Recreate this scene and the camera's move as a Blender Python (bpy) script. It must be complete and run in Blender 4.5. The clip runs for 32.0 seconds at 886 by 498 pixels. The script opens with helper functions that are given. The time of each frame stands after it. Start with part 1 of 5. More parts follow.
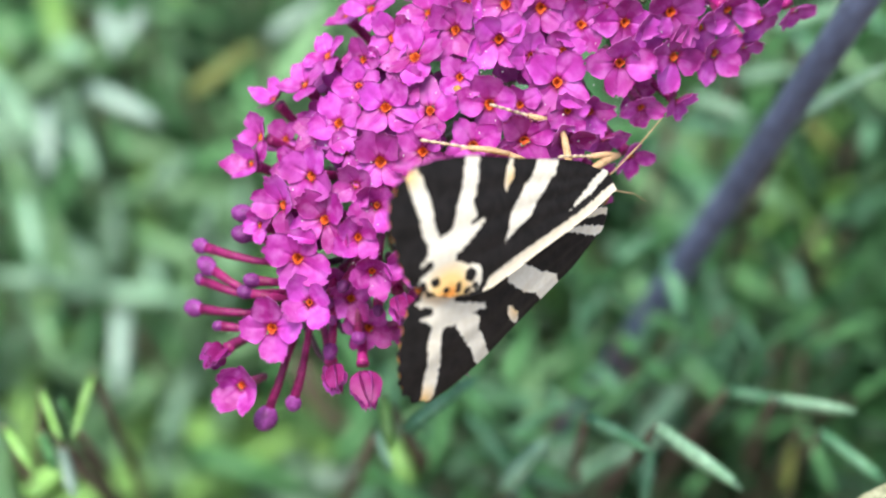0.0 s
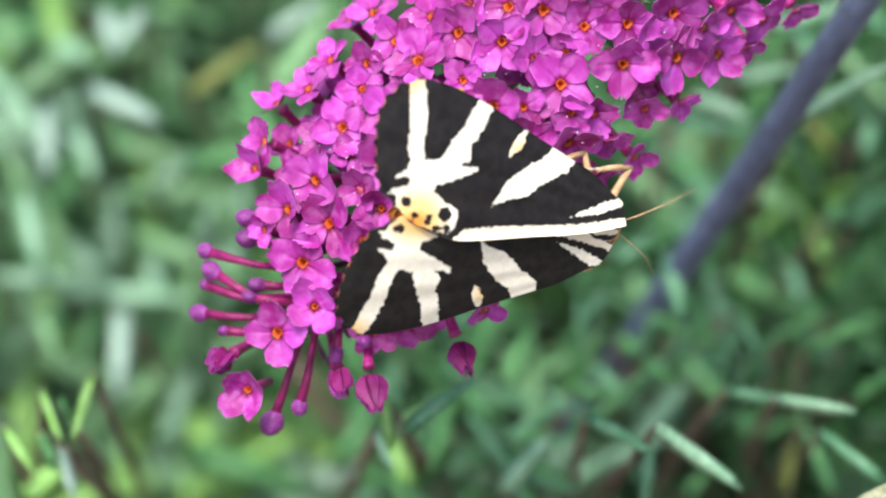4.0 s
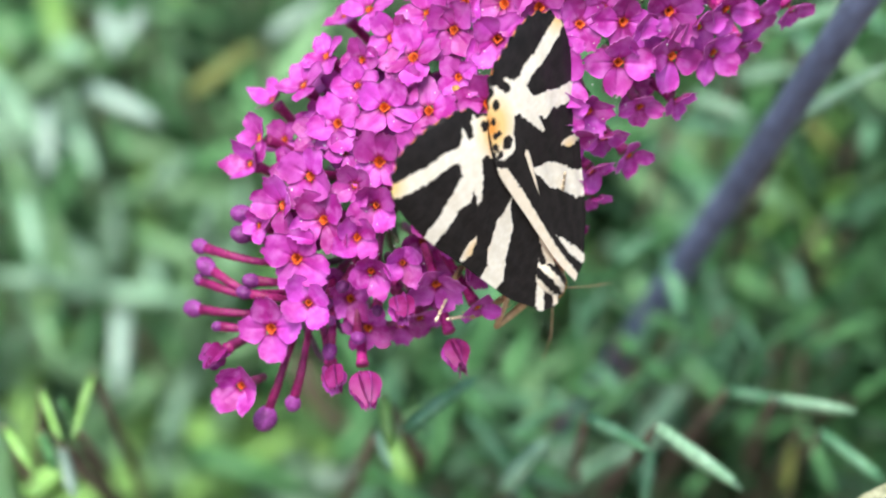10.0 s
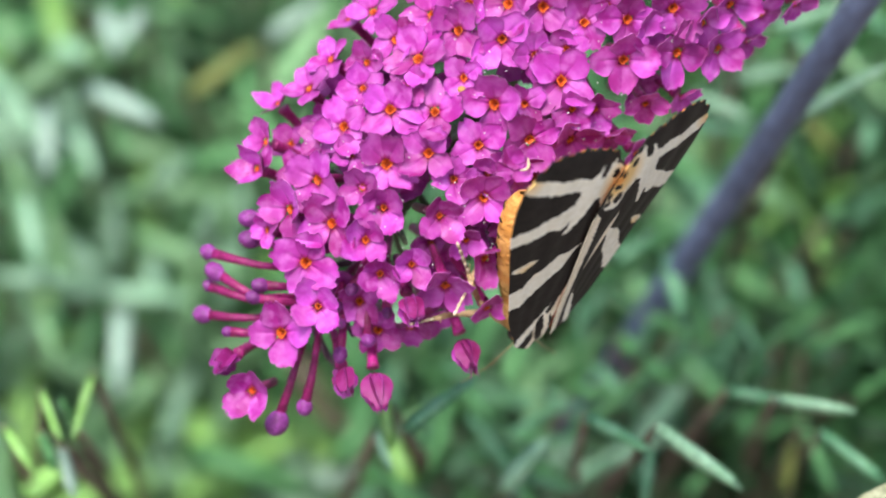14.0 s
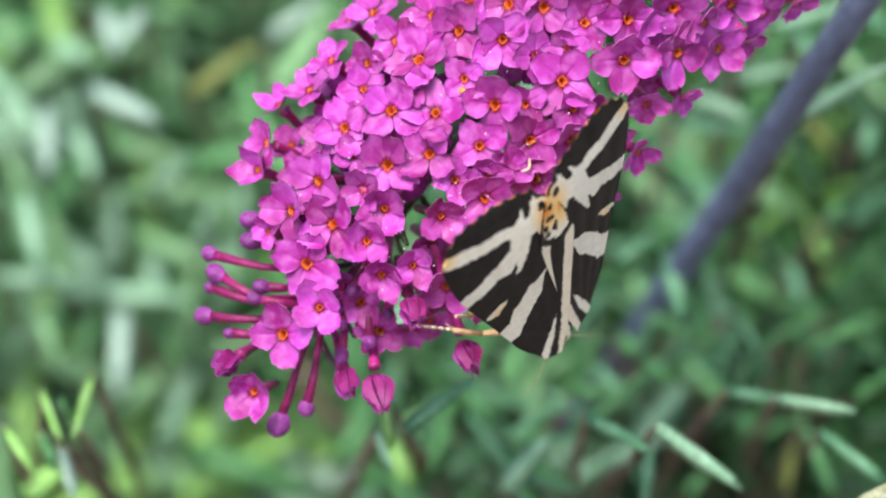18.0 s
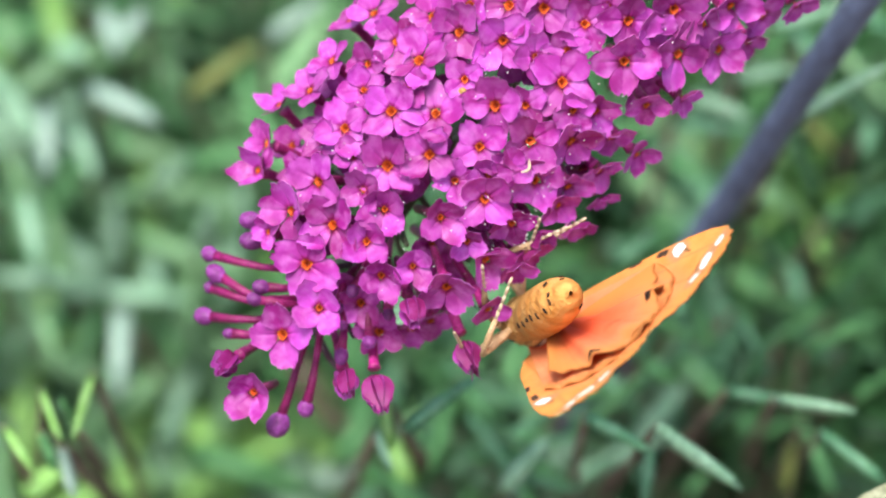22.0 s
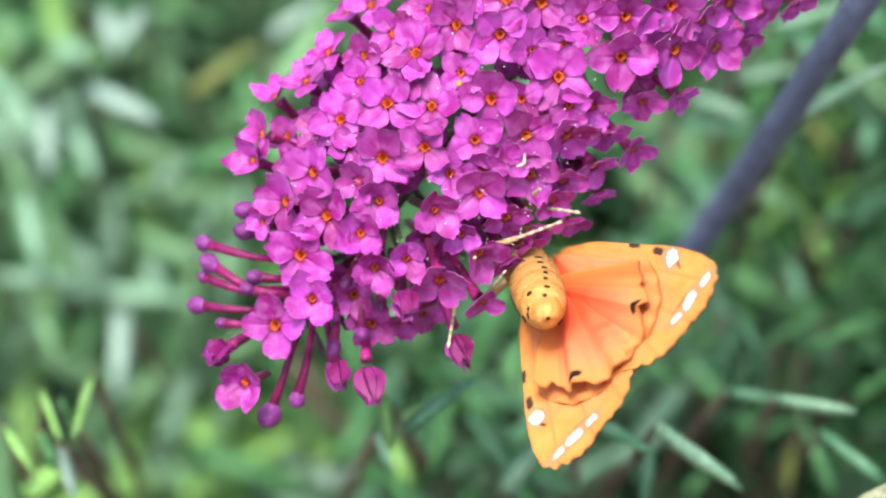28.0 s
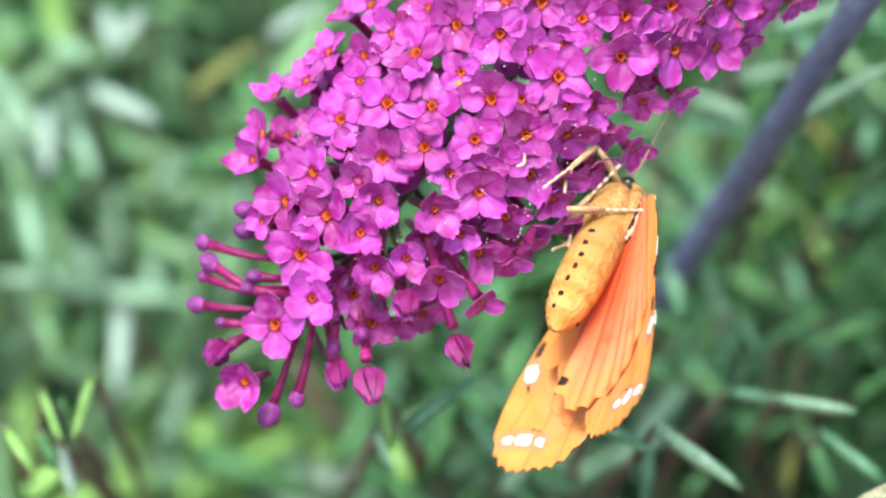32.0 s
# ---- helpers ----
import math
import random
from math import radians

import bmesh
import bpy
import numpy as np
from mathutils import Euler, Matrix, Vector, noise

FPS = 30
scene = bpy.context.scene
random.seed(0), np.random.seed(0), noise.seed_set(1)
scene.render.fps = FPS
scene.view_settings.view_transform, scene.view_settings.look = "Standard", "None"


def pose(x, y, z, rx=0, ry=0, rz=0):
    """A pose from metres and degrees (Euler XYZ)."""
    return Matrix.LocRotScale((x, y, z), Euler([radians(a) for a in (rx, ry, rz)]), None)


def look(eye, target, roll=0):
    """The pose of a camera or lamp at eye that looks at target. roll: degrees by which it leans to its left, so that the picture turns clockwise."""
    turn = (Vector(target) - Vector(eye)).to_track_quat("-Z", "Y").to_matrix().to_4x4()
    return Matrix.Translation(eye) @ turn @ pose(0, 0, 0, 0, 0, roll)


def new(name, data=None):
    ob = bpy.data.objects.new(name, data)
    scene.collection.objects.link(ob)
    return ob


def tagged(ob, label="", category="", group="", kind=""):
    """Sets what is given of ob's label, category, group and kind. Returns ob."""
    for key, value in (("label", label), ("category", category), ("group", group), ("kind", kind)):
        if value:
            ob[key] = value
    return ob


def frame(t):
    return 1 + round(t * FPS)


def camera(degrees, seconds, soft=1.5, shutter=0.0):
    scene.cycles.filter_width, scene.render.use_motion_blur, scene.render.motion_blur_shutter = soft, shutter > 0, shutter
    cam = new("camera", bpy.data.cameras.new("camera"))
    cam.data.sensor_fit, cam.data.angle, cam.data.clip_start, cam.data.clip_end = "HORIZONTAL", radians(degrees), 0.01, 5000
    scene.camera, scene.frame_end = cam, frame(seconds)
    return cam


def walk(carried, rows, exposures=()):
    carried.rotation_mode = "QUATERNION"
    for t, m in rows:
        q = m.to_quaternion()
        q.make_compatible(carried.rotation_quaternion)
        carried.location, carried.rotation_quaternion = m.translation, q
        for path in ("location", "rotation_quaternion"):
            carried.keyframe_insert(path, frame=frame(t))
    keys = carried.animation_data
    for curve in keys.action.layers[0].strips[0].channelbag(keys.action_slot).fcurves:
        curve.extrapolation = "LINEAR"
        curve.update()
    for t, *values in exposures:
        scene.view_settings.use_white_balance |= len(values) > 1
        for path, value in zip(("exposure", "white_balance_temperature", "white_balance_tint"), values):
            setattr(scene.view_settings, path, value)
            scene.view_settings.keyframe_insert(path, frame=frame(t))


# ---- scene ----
# ---- camera ----
MM = 0.001
EYE, AIM = (0.0, -0.3525, 0.5235), (0.0, 0.0, 0.32)
SITE = look(EYE, AIM)          # plan axes: x across, y up the slope, z back towards the viewer
cam = camera(14.0, 32.0, soft=2.2, shutter=0.4)
cam.data.dof.use_dof = True
cam.data.dof.focus_distance = 0.403
cam.data.dof.aperture_fstop = 13.0
walk(cam, [(0.0, SITE), (32.0, SITE)], [(0.0, 1.15), (7.8, 1.12), (8.3, 1.27), (9.6, 1.27), (10.2, 1.17), (11.0, 1.15), (27.5, 1.18), (30.0, 1.25), (32.0, 1.3)])

# ---- light: bright overcast sky ----
world = bpy.data.worlds.new("overcast_sky")
scene.world = world
world.use_nodes = True
wn = world.node_tree
sky = wn.nodes.new("ShaderNodeTexSky")
sky.sky_type = "NISHITA"
sky.sun_disc = False
sky.sun_elevation, sky.sun_rotation = radians(63), radians(200)
sky.air_density, sky.dust_density = 1.0, 4.0
wn.links.new(sky.outputs[0], wn.nodes["Background"].inputs[0])
wn.nodes["Background"].inputs[1].default_value = 0.12
sun_data = bpy.data.lights.new("sun", "SUN")
sun_data.energy, sun_data.angle, sun_data.color = 2.2, radians(22), (1.0, 0.97, 0.92)
sun = new("sun", sun_data)
sun.matrix_world = look((-0.3, -0.8, 2.05), (0, 0, 0.3))


# ---- materials ----
def shader(name, rough=0.6, spec=0.4):
    m = bpy.data.materials.new(name)
    m.use_nodes = True
    t = m.node_tree
    b = t.nodes["Principled BSDF"]
    b.inputs["Roughness"].default_value = rough
    b.inputs["Specular IOR Level"].default_value = spec
    return m, t, b


def node(t, kind, **inputs):
    n = t.nodes.new(kind)
    for k, v in inputs.items():
        n.inputs[k.replace("_", " ")].default_value = v
    return n


def blend(t, fac, a, b, mode="MIX"):
    n = t.nodes.new("ShaderNodeMix")
    n.data_type, n.blend_type = "RGBA", mode
    for i, v in ((0, fac), (6, a), (7, b)):
        if isinstance(v, (float, int)):
            n.inputs[i].default_value = v
        elif isinstance(v, tuple):
            n.inputs[i].default_value = (*v, 1.0)
        else:
            t.links.new(v, n.inputs[i])
    return n.outputs[2]


def grain(t, scale, detail=3.0, lo=0.35, hi=0.65):
    co = t.nodes.new("ShaderNodeTexCoord")
    n = node(t, "ShaderNodeTexNoise", Scale=scale, Detail=detail)
    t.links.new(co.outputs["Object"], n.inputs["Vector"])
    r = node(t, "ShaderNodeMapRange", From_Min=lo, From_Max=hi)
    t.links.new(n.outputs["Fac"], r.inputs["Value"])
    return r.outputs["Result"]


def relief(t, b, fac, strength, distance=0.0002):
    n = node(t, "ShaderNodeBump", Strength=strength, Distance=distance)
    t.links.new(fac, n.inputs["Height"])
    t.links.new(n.outputs["Normal"], b.inputs["Normal"])


def shine_through(m, t, b, colour, amount):
    """Lets part of the light pass through a thin leaf, petal or wing."""
    tr = t.nodes.new("ShaderNodeBsdfTranslucent")
    if isinstance(colour, tuple):
        tr.inputs[0].default_value = (*colour, 1)
    else:
        t.links.new(colour, tr.inputs[0])
    mx = t.nodes.new("ShaderNodeMixShader")
    mx.inputs[0].default_value = amount
    t.links.new(b.outputs[0], mx.inputs[1])
    t.links.new(tr.outputs[0], mx.inputs[2])
    t.links.new(mx.outputs[0], t.nodes["Material Output"].inputs[0])


def mottled(name, dark, light, scale, rough=0.6, spec=0.4, bump=0.3, rnd=0.25, through_it=0.0, speck=1.0):
    m, t, b = shader(name, rough, spec)
    col = blend(t, grain(t, scale), dark, light)
    col = blend(t, grain(t, scale * 6, 2.0, 0.4, 0.4 + 0.35 / speck), col, tuple(0.6 * c for c in dark))
    info = t.nodes.new("ShaderNodeObjectInfo")
    r = node(t, "ShaderNodeMapRange", To_Min=1 - rnd, To_Max=1 + rnd)
    t.links.new(info.outputs["Random"], r.inputs["Value"])
    h = node(t, "ShaderNodeHueSaturation")
    t.links.new(col, h.inputs["Color"])
    t.links.new(r.outputs["Result"], h.inputs["Value"])
    t.links.new(h.outputs[0], b.inputs["Base Color"])
    relief(t, b, grain(t, scale * 4), bump)
    if through_it:
        shine_through(m, t, b, h.outputs[0], through_it)
    return m


def attribute(t, name):
    n = t.nodes.new("ShaderNodeAttribute")
    n.attribute_name = name
    return n.outputs["Fac"]


def ramp(t, value, lo, hi):
    r = node(t, "ShaderNodeMapRange", From_Min=lo, From_Max=hi)
    r.clamp = True
    t.links.new(value, r.inputs["Value"])
    return r.outputs["Result"]


def ragged(t, value, amount, scale):
    """Frays the edge of a marking, as wing scales do."""
    co = t.nodes.new("ShaderNodeTexCoord")
    n = node(t, "ShaderNodeTexNoise", Scale=scale, Detail=2.0)
    t.links.new(co.outputs["Object"], n.inputs["Vector"])
    a = t.nodes.new("ShaderNodeMath")
    a.operation = "MULTIPLY_ADD"
    a.inputs[1].default_value = amount
    t.links.new(n.outputs["Fac"], a.inputs[0])
    s = t.nodes.new("ShaderNodeMath")
    s.operation = "SUBTRACT"
    s.inputs[1].default_value = amount * 0.5
    t.links.new(value, a.inputs[2])
    t.links.new(a.outputs[0], s.inputs[0])
    return s.outputs[0]


def petal_material(name, deep, main, pale, heart_colour, glow):
    m, t, b = shader(name, 0.5, 0.35)
    co = t.nodes.new("ShaderNodeTexCoord")
    info = t.nodes.new("ShaderNodeObjectInfo")
    shift = t.nodes.new("ShaderNodeVectorMath")
    shift.operation = "MULTIPLY_ADD"
    shift.inputs[1].default_value = (1, 1, 1)
    t.links.new(co.outputs["Object"], shift.inputs[0])
    t.links.new(info.outputs["Random"], shift.inputs[2])
    big, fine = node(t, "ShaderNodeTexNoise", Scale=650.0, Detail=2.0), node(t, "ShaderNodeTexNoise", Scale=3000.0, Detail=5.0)
    for n in (big, fine):
        t.links.new(shift.outputs[0], n.inputs["Vector"])
    col = blend(t, ramp(t, big.outputs["Fac"], 0.35, 0.65), deep, main)
    col = blend(t, ramp(t, fine.outputs["Fac"], 0.45, 0.95), col, pale)
    col = blend(t, ramp(t, fine.outputs["Fac"], 0.45, 0.10), col, tuple(0.85 * c for c in deep))
    rim = ramp(t, attribute(t, "reach"), 0.95, 1.0)
    col = blend(t, ramp(t, ragged(t, rim, 0.9, 7000.0), 0.85, 1.05), col, pale)
    heart = ramp(t, attribute(t, "reach"), 0.16, 0.03)
    col = blend(t, heart, col, heart_colour)
    r = node(t, "ShaderNodeMapRange", To_Min=0.74, To_Max=1.12)
    t.links.new(info.outputs["Random"], r.inputs["Value"])
    h = node(t, "ShaderNodeHueSaturation")
    t.links.new(col, h.inputs["Color"])
    hue = node(t, "ShaderNodeMapRange", To_Min=0.518, To_Max=0.490)
    t.links.new(info.outputs["Random"], hue.inputs["Value"])
    t.links.new(hue.outputs["Result"], h.inputs["Hue"])
    t.links.new(r.outputs["Result"], h.inputs["Value"])
    t.links.new(h.outputs[0], b.inputs["Base Color"])
    relief(t, b, fine.outputs["Fac"], 0.3, 0.0001)
    shine_through(m, t, b, glow, 0.3)
    return m


def forewing_top_material():
    m, t, b = shader("forewing_scales", 0.6, 0.25)
    pale = ramp(t, ragged(t, attribute(t, "pale"), 0.8, 1800.0), -0.06, 0.06)
    warm = ramp(t, attribute(t, "warm"), -1.2, 0.8)
    spot = ramp(t, ragged(t, attribute(t, "spot"), 0.9, 1400.0), -0.06, 0.06)
    black = blend(t, grain(t, 900.0), (0.005, 0.0045, 0.0045), (0.014, 0.012, 0.012))
    cream = blend(t, grain(t, 1200.0), (0.74, 0.70, 0.57), (0.82, 0.79, 0.68))
    cream = blend(t, warm, cream, (0.80, 0.54, 0.22))
    cream = blend(t, ramp(t, ragged(t, attribute(t, "warm"), 1.0, 900.0), 1.3, 2.3), cream, (0.74, 0.30, 0.06))
    col = blend(t, pale, black, cream)
    col = blend(t, spot, col, black)
    t.links.new(col, b.inputs["Base Color"])
    relief(t, b, grain(t, 2500.0), 0.08)
    return m


def forewing_under_material():
    m, t, b = shader("forewing_underside", 0.7, 0.2)
    white = ramp(t, ragged(t, attribute(t, "white"), 1.0, 700.0), -0.06, 0.06)
    dark = ramp(t, ragged(t, attribute(t, "dark"), 0.5, 1500.0), -0.1, 0.1)
    col = blend(t, grain(t, 350.0), (0.66, 0.235, 0.05), (0.75, 0.295, 0.075))
    inner = ramp(t, attribute(t, "inner"), -2.0, 2.0)
    col = blend(t, inner, col, (0.78, 0.25, 0.10))
    vein = ramp(t, attribute(t, "vein"), 0.86, 1.0)
    col = blend(t, vein, col, (0.60, 0.22, 0.06))
    col = blend(t, ramp(t, attribute(t, "white"), -1.0, -0.2), col, (0.42, 0.22, 0.10))
    col = blend(t, dark, col, (0.05, 0.03, 0.02))
    col = blend(t, white, col, (0.85, 0.83, 0.78))
    t.links.new(col, b.inputs["Base Color"])
    relief(t, b, grain(t, 1500.0), 0.2)
    return m


def hindwing_material():
    m, t, b = shader("hindwing_scales", 0.65, 0.25)
    col = blend(t, grain(t, 260.0), (0.80, 0.265, 0.11), (0.84, 0.33, 0.155))
    red = ramp(t, attribute(t, "fold"), 0.30, 0.46)
    rooted = blend(t, ramp(t, attribute(t, "reach"), 0.95, 0.5), col, (0.74, 0.11, 0.04))
    col = blend(t, red, col, rooted)
    col = blend(t, ramp(t, ragged(t, attribute(t, "reach"), 0.15, 500.0), 0.80, 1.0), col, (0.72, 0.30, 0.08))
    col = blend(t, ramp(t, ragged(t, attribute(t, "blush"), 1.0, 700.0), -0.3, 0.5), col, (0.70, 0.13, 0.05))
    edge = ramp(t, attribute(t, "fold"), 0.80, 0.96)
    col = blend(t, edge, col, (0.70, 0.27, 0.07))
    dark = ramp(t, ragged(t, attribute(t, "dark"), 0.5, 1500.0), -0.1, 0.1)
    col = blend(t, dark, col, (0.02, 0.012, 0.01))
    t.links.new(col, b.inputs["Base Color"])
    relief(t, b, grain(t, 1500.0), 0.08)
    shine_through(m, t, b, col, 0.2)
    return m


def belly_material():
    m, t, b = shader("abdomen_fur", 0.85, 0.12)
    co = t.nodes.new("ShaderNodeTexCoord")
    sep = t.nodes.new("ShaderNodeSeparateXYZ")
    t.links.new(co.outputs["Object"], sep.inputs[0])
    col = blend(t, grain(t, 500.0), (0.61, 0.265, 0.06), (0.73, 0.365, 0.115))
    col = blend(t, ramp(t, ragged(t, sep.outputs["Y"], 0.004, 500.0), -0.0125, -0.003), col, (0.38, 0.225, 0.075))
    wave = node(t, "ShaderNodeTexWave", Scale=95.0, Distortion=1.2, Detail=2.0)
    wave.bands_direction = "Y"
    t.links.new(co.outputs["Object"], wave.inputs["Vector"])
    col = blend(t, ramp(t, wave.outputs["Fac"], 0.55, 1.2), col, (0.44, 0.19, 0.045))
    t.links.new(col, b.inputs["Base Color"])
    relief(t, b, grain(t, 1400.0), 0.9)
    return m


PETAL = petal_material("buddleia_petal", (0.37, 0.018, 0.26), (0.63, 0.09, 0.62), (0.80, 0.28, 0.82), (0.28, 0.008, 0.12), (0.60, 0.02, 0.38))
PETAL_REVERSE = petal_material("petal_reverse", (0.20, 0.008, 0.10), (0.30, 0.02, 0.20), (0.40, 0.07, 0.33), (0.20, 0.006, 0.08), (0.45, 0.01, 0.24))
THROAT = mottled("orange_throat", (0.45, 0.045, 0.004), (0.72, 0.14, 0.008), 6000.0, 0.5, rnd=0.15)
THROAT_DEEP = mottled("throat_mouth", (0.16, 0.010, 0.003), (0.44, 0.06, 0.004), 5000.0, 0.6, rnd=0.2)
DEW = mottled("dew", (0.80, 0.80, 0.84), (0.9, 0.9, 0.92), 900.0, 0.08, 0.8, 0.0, 0.0)
TUBE = mottled("corolla_tube", (0.22, 0.01, 0.09), (0.42, 0.02, 0.22), 500.0, 0.45, through_it=0.15)
BUD = mottled("closed_bud", (0.15, 0.018, 0.15), (0.30, 0.06, 0.32), 500.0, 0.5)
CALYX = mottled("calyx", (0.10, 0.05, 0.09), (0.20, 0.12, 0.17), 700.0, 0.7)
STALK = mottled("flower_stalk", (0.07, 0.09, 0.05), (0.17, 0.19, 0.12), 300.0, 0.7)
WING_TOP, WING_UNDER, HIND = forewing_top_material(), forewing_under_material(), hindwing_material()
BELLY = belly_material()
DOT = mottled("black_dot", (0.015, 0.01, 0.008), (0.03, 0.02, 0.015), 900.0, 0.8, 0.2, 0.2, 0.0)
CHEST = mottled("ventral_fur", (0.46, 0.24, 0.07), (0.66, 0.42, 0.17), 700.0, 0.85, 0.1, 0.8, 0.0)
LEG = mottled("leg_scales", (0.48, 0.31, 0.16), (0.66, 0.47, 0.28), 900.0, 0.7, 0.2, 0.3, 0.0)
LEG_BAND = mottled("pale_tarsus", (0.54, 0.43, 0.29), (0.74, 0.64, 0.48), 900.0, 0.7, 0.2, 0.3, 0.0)
EYE_MAT = mottled("compound_eye", (0.01, 0.008, 0.006), (0.03, 0.02, 0.015), 2000.0, 0.2, 0.6, 0.2, 0.0)
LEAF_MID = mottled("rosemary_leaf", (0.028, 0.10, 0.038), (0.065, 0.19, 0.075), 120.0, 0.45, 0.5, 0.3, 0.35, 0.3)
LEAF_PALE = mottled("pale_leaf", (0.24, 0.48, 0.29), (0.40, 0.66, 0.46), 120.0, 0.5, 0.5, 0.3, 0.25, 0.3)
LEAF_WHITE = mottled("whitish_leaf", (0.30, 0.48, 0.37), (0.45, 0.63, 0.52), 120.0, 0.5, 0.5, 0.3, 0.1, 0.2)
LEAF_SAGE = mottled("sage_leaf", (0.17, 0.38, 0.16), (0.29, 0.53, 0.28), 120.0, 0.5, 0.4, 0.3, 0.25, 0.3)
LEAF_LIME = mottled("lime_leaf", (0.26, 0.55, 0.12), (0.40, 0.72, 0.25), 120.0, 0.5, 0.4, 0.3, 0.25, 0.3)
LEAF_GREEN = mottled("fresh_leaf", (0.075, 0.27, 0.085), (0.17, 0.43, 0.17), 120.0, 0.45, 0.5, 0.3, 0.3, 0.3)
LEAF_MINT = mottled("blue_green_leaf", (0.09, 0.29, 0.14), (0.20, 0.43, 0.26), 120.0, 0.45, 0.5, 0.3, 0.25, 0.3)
LEAF_CORNER = mottled("buff_leaf", (0.25, 0.28, 0.16), (0.40, 0.42, 0.28), 300.0, 0.6, 0.4, 0.3, 0.1, 0.2)
LEAF_OLIVE = mottled("olive_leaf", (0.17, 0.22, 0.05), (0.26, 0.32, 0.09), 120.0, 0.5, 0.4, 0.3, 0.2, 0.2)
TWIG = mottled("brown_twig", (0.085, 0.065, 0.05), (0.20, 0.16, 0.12), 150.0, 0.8, 0.2, 0.6)
STAKE = mottled("blue_grey_plastic", (0.075, 0.10, 0.18), (0.12, 0.155, 0.26), 60.0, 0.45, 0.5, 0.2, 0.0)
SOIL = mottled("damp_soil", (0.11, 0.09, 0.072), (0.28, 0.235, 0.19), 25.0, 0.95, 0.1, 1.0, 0.0)


# ---- mesh helpers (millimetres in, metres out) ----
def mesh_of(name, verts, faces, mats, smooth=True, face_mats=None):
    me = bpy.data.meshes.new(name)
    me.from_pydata([(x * MM, y * MM, z * MM) for x, y, z in verts], [], faces)
    for m in mats:
        me.materials.append(m)
    if face_mats:
        me.polygons.foreach_set("material_index", face_mats)
    if smooth:
        me.polygons.foreach_set("use_smooth", [True] * len(me.polygons))
    me.update()
    return me


def part(name, data, parent, m=None, label=""):
    ob = new(name, data)
    ob.parent = parent
    if m is not None:
        ob.matrix_basis = m
    return tagged(ob, label)


def at(x, y, z):
    return Matrix.Translation((x * MM, y * MM, z * MM))


def tube(points, radii, sides=8):
    """Verts and faces of a round tube along points."""
    verts, faces = [], []
    pts = [Vector(p) for p in points]
    side = None
    for i, p in enumerate(pts):
        d = (pts[min(i + 1, len(pts) - 1)] - pts[max(i - 1, 0)]).normalized()
        if side is None:
            side = d.orthogonal().normalized()
        side = (side - d * side.dot(d)).normalized()
        up = d.cross(side)
        for k in range(sides):
            a = 2 * math.pi * k / sides
            verts.append(tuple(p + radii[i] * (math.cos(a) * side + math.sin(a) * up)))
    for i in range(len(pts) - 1):
        for k in range(sides):
            a, b = i * sides + k, i * sides + (k + 1) % sides
            faces.append((a, b, b + sides, a + sides))
    faces.append(tuple(range(sides))[::-1])
    faces.append(tuple(range((len(pts) - 1) * sides, len(pts) * sides)))
    return verts, faces


def ball(rx, ry, rz, rings=10, sides=14, wobble=0.0, seed=0):
    rng = random.Random(seed)
    verts, faces = [(0, 0, -rz)], []
    for i in range(1, rings):
        a = math.pi * i / rings
        for k in range(sides):
            b = 2 * math.pi * k / sides
            w = 1 + rng.uniform(-wobble, wobble)
            verts.append((rx * w * math.sin(a) * math.cos(b), ry * w * math.sin(a) * math.sin(b), -rz * w * math.cos(a)))
    verts.append((0, 0, rz))
    for k in range(sides):
        faces.append((0, 1 + (k + 1) % sides, 1 + k))
        for i in range(rings - 2):
            a, b = 1 + i * sides + k, 1 + i * sides + (k + 1) % sides
            faces.append((a, b, b + sides, a + sides))
        top = 1 + (rings - 2) * sides
        faces.append((top + k, top + (k + 1) % sides, len(verts) - 1))
    return verts, faces


def joined(*pieces):
    verts, faces = [], []
    for v, f in pieces:
        n = len(verts)
        verts += v
        faces += [tuple(i + n for i in q) for q in f]
    return verts, faces


# ---- the ground ----
def build_ground():
    rng = random.Random(3)
    n, verts, faces = 60, [], []
    for j in range(n + 1):
        for i in range(n + 1):
            u, v = 2 * i / n - 1, 2 * j / n - 1
            x, y = 60000 * u * abs(u) ** 3, 60000 * v * abs(v) ** 3
            h = 25 * noise.noise((x * 0.004, y * 0.004, 1.7)) + 8 * noise.noise((x * 0.03, y * 0.03, 4.1))
            verts.append((x, y + 600, h - 25))
    for j in range(n):
        for i in range(n):
            a = j * (n + 1) + i
            faces.append((a, a + 1, a + n + 2, a + n + 1))
    tagged(new("ground", mesh_of("ground", verts, faces, [SOIL])), "damp brown garden soil under the planting", "ground", kind="structure")


build_ground()


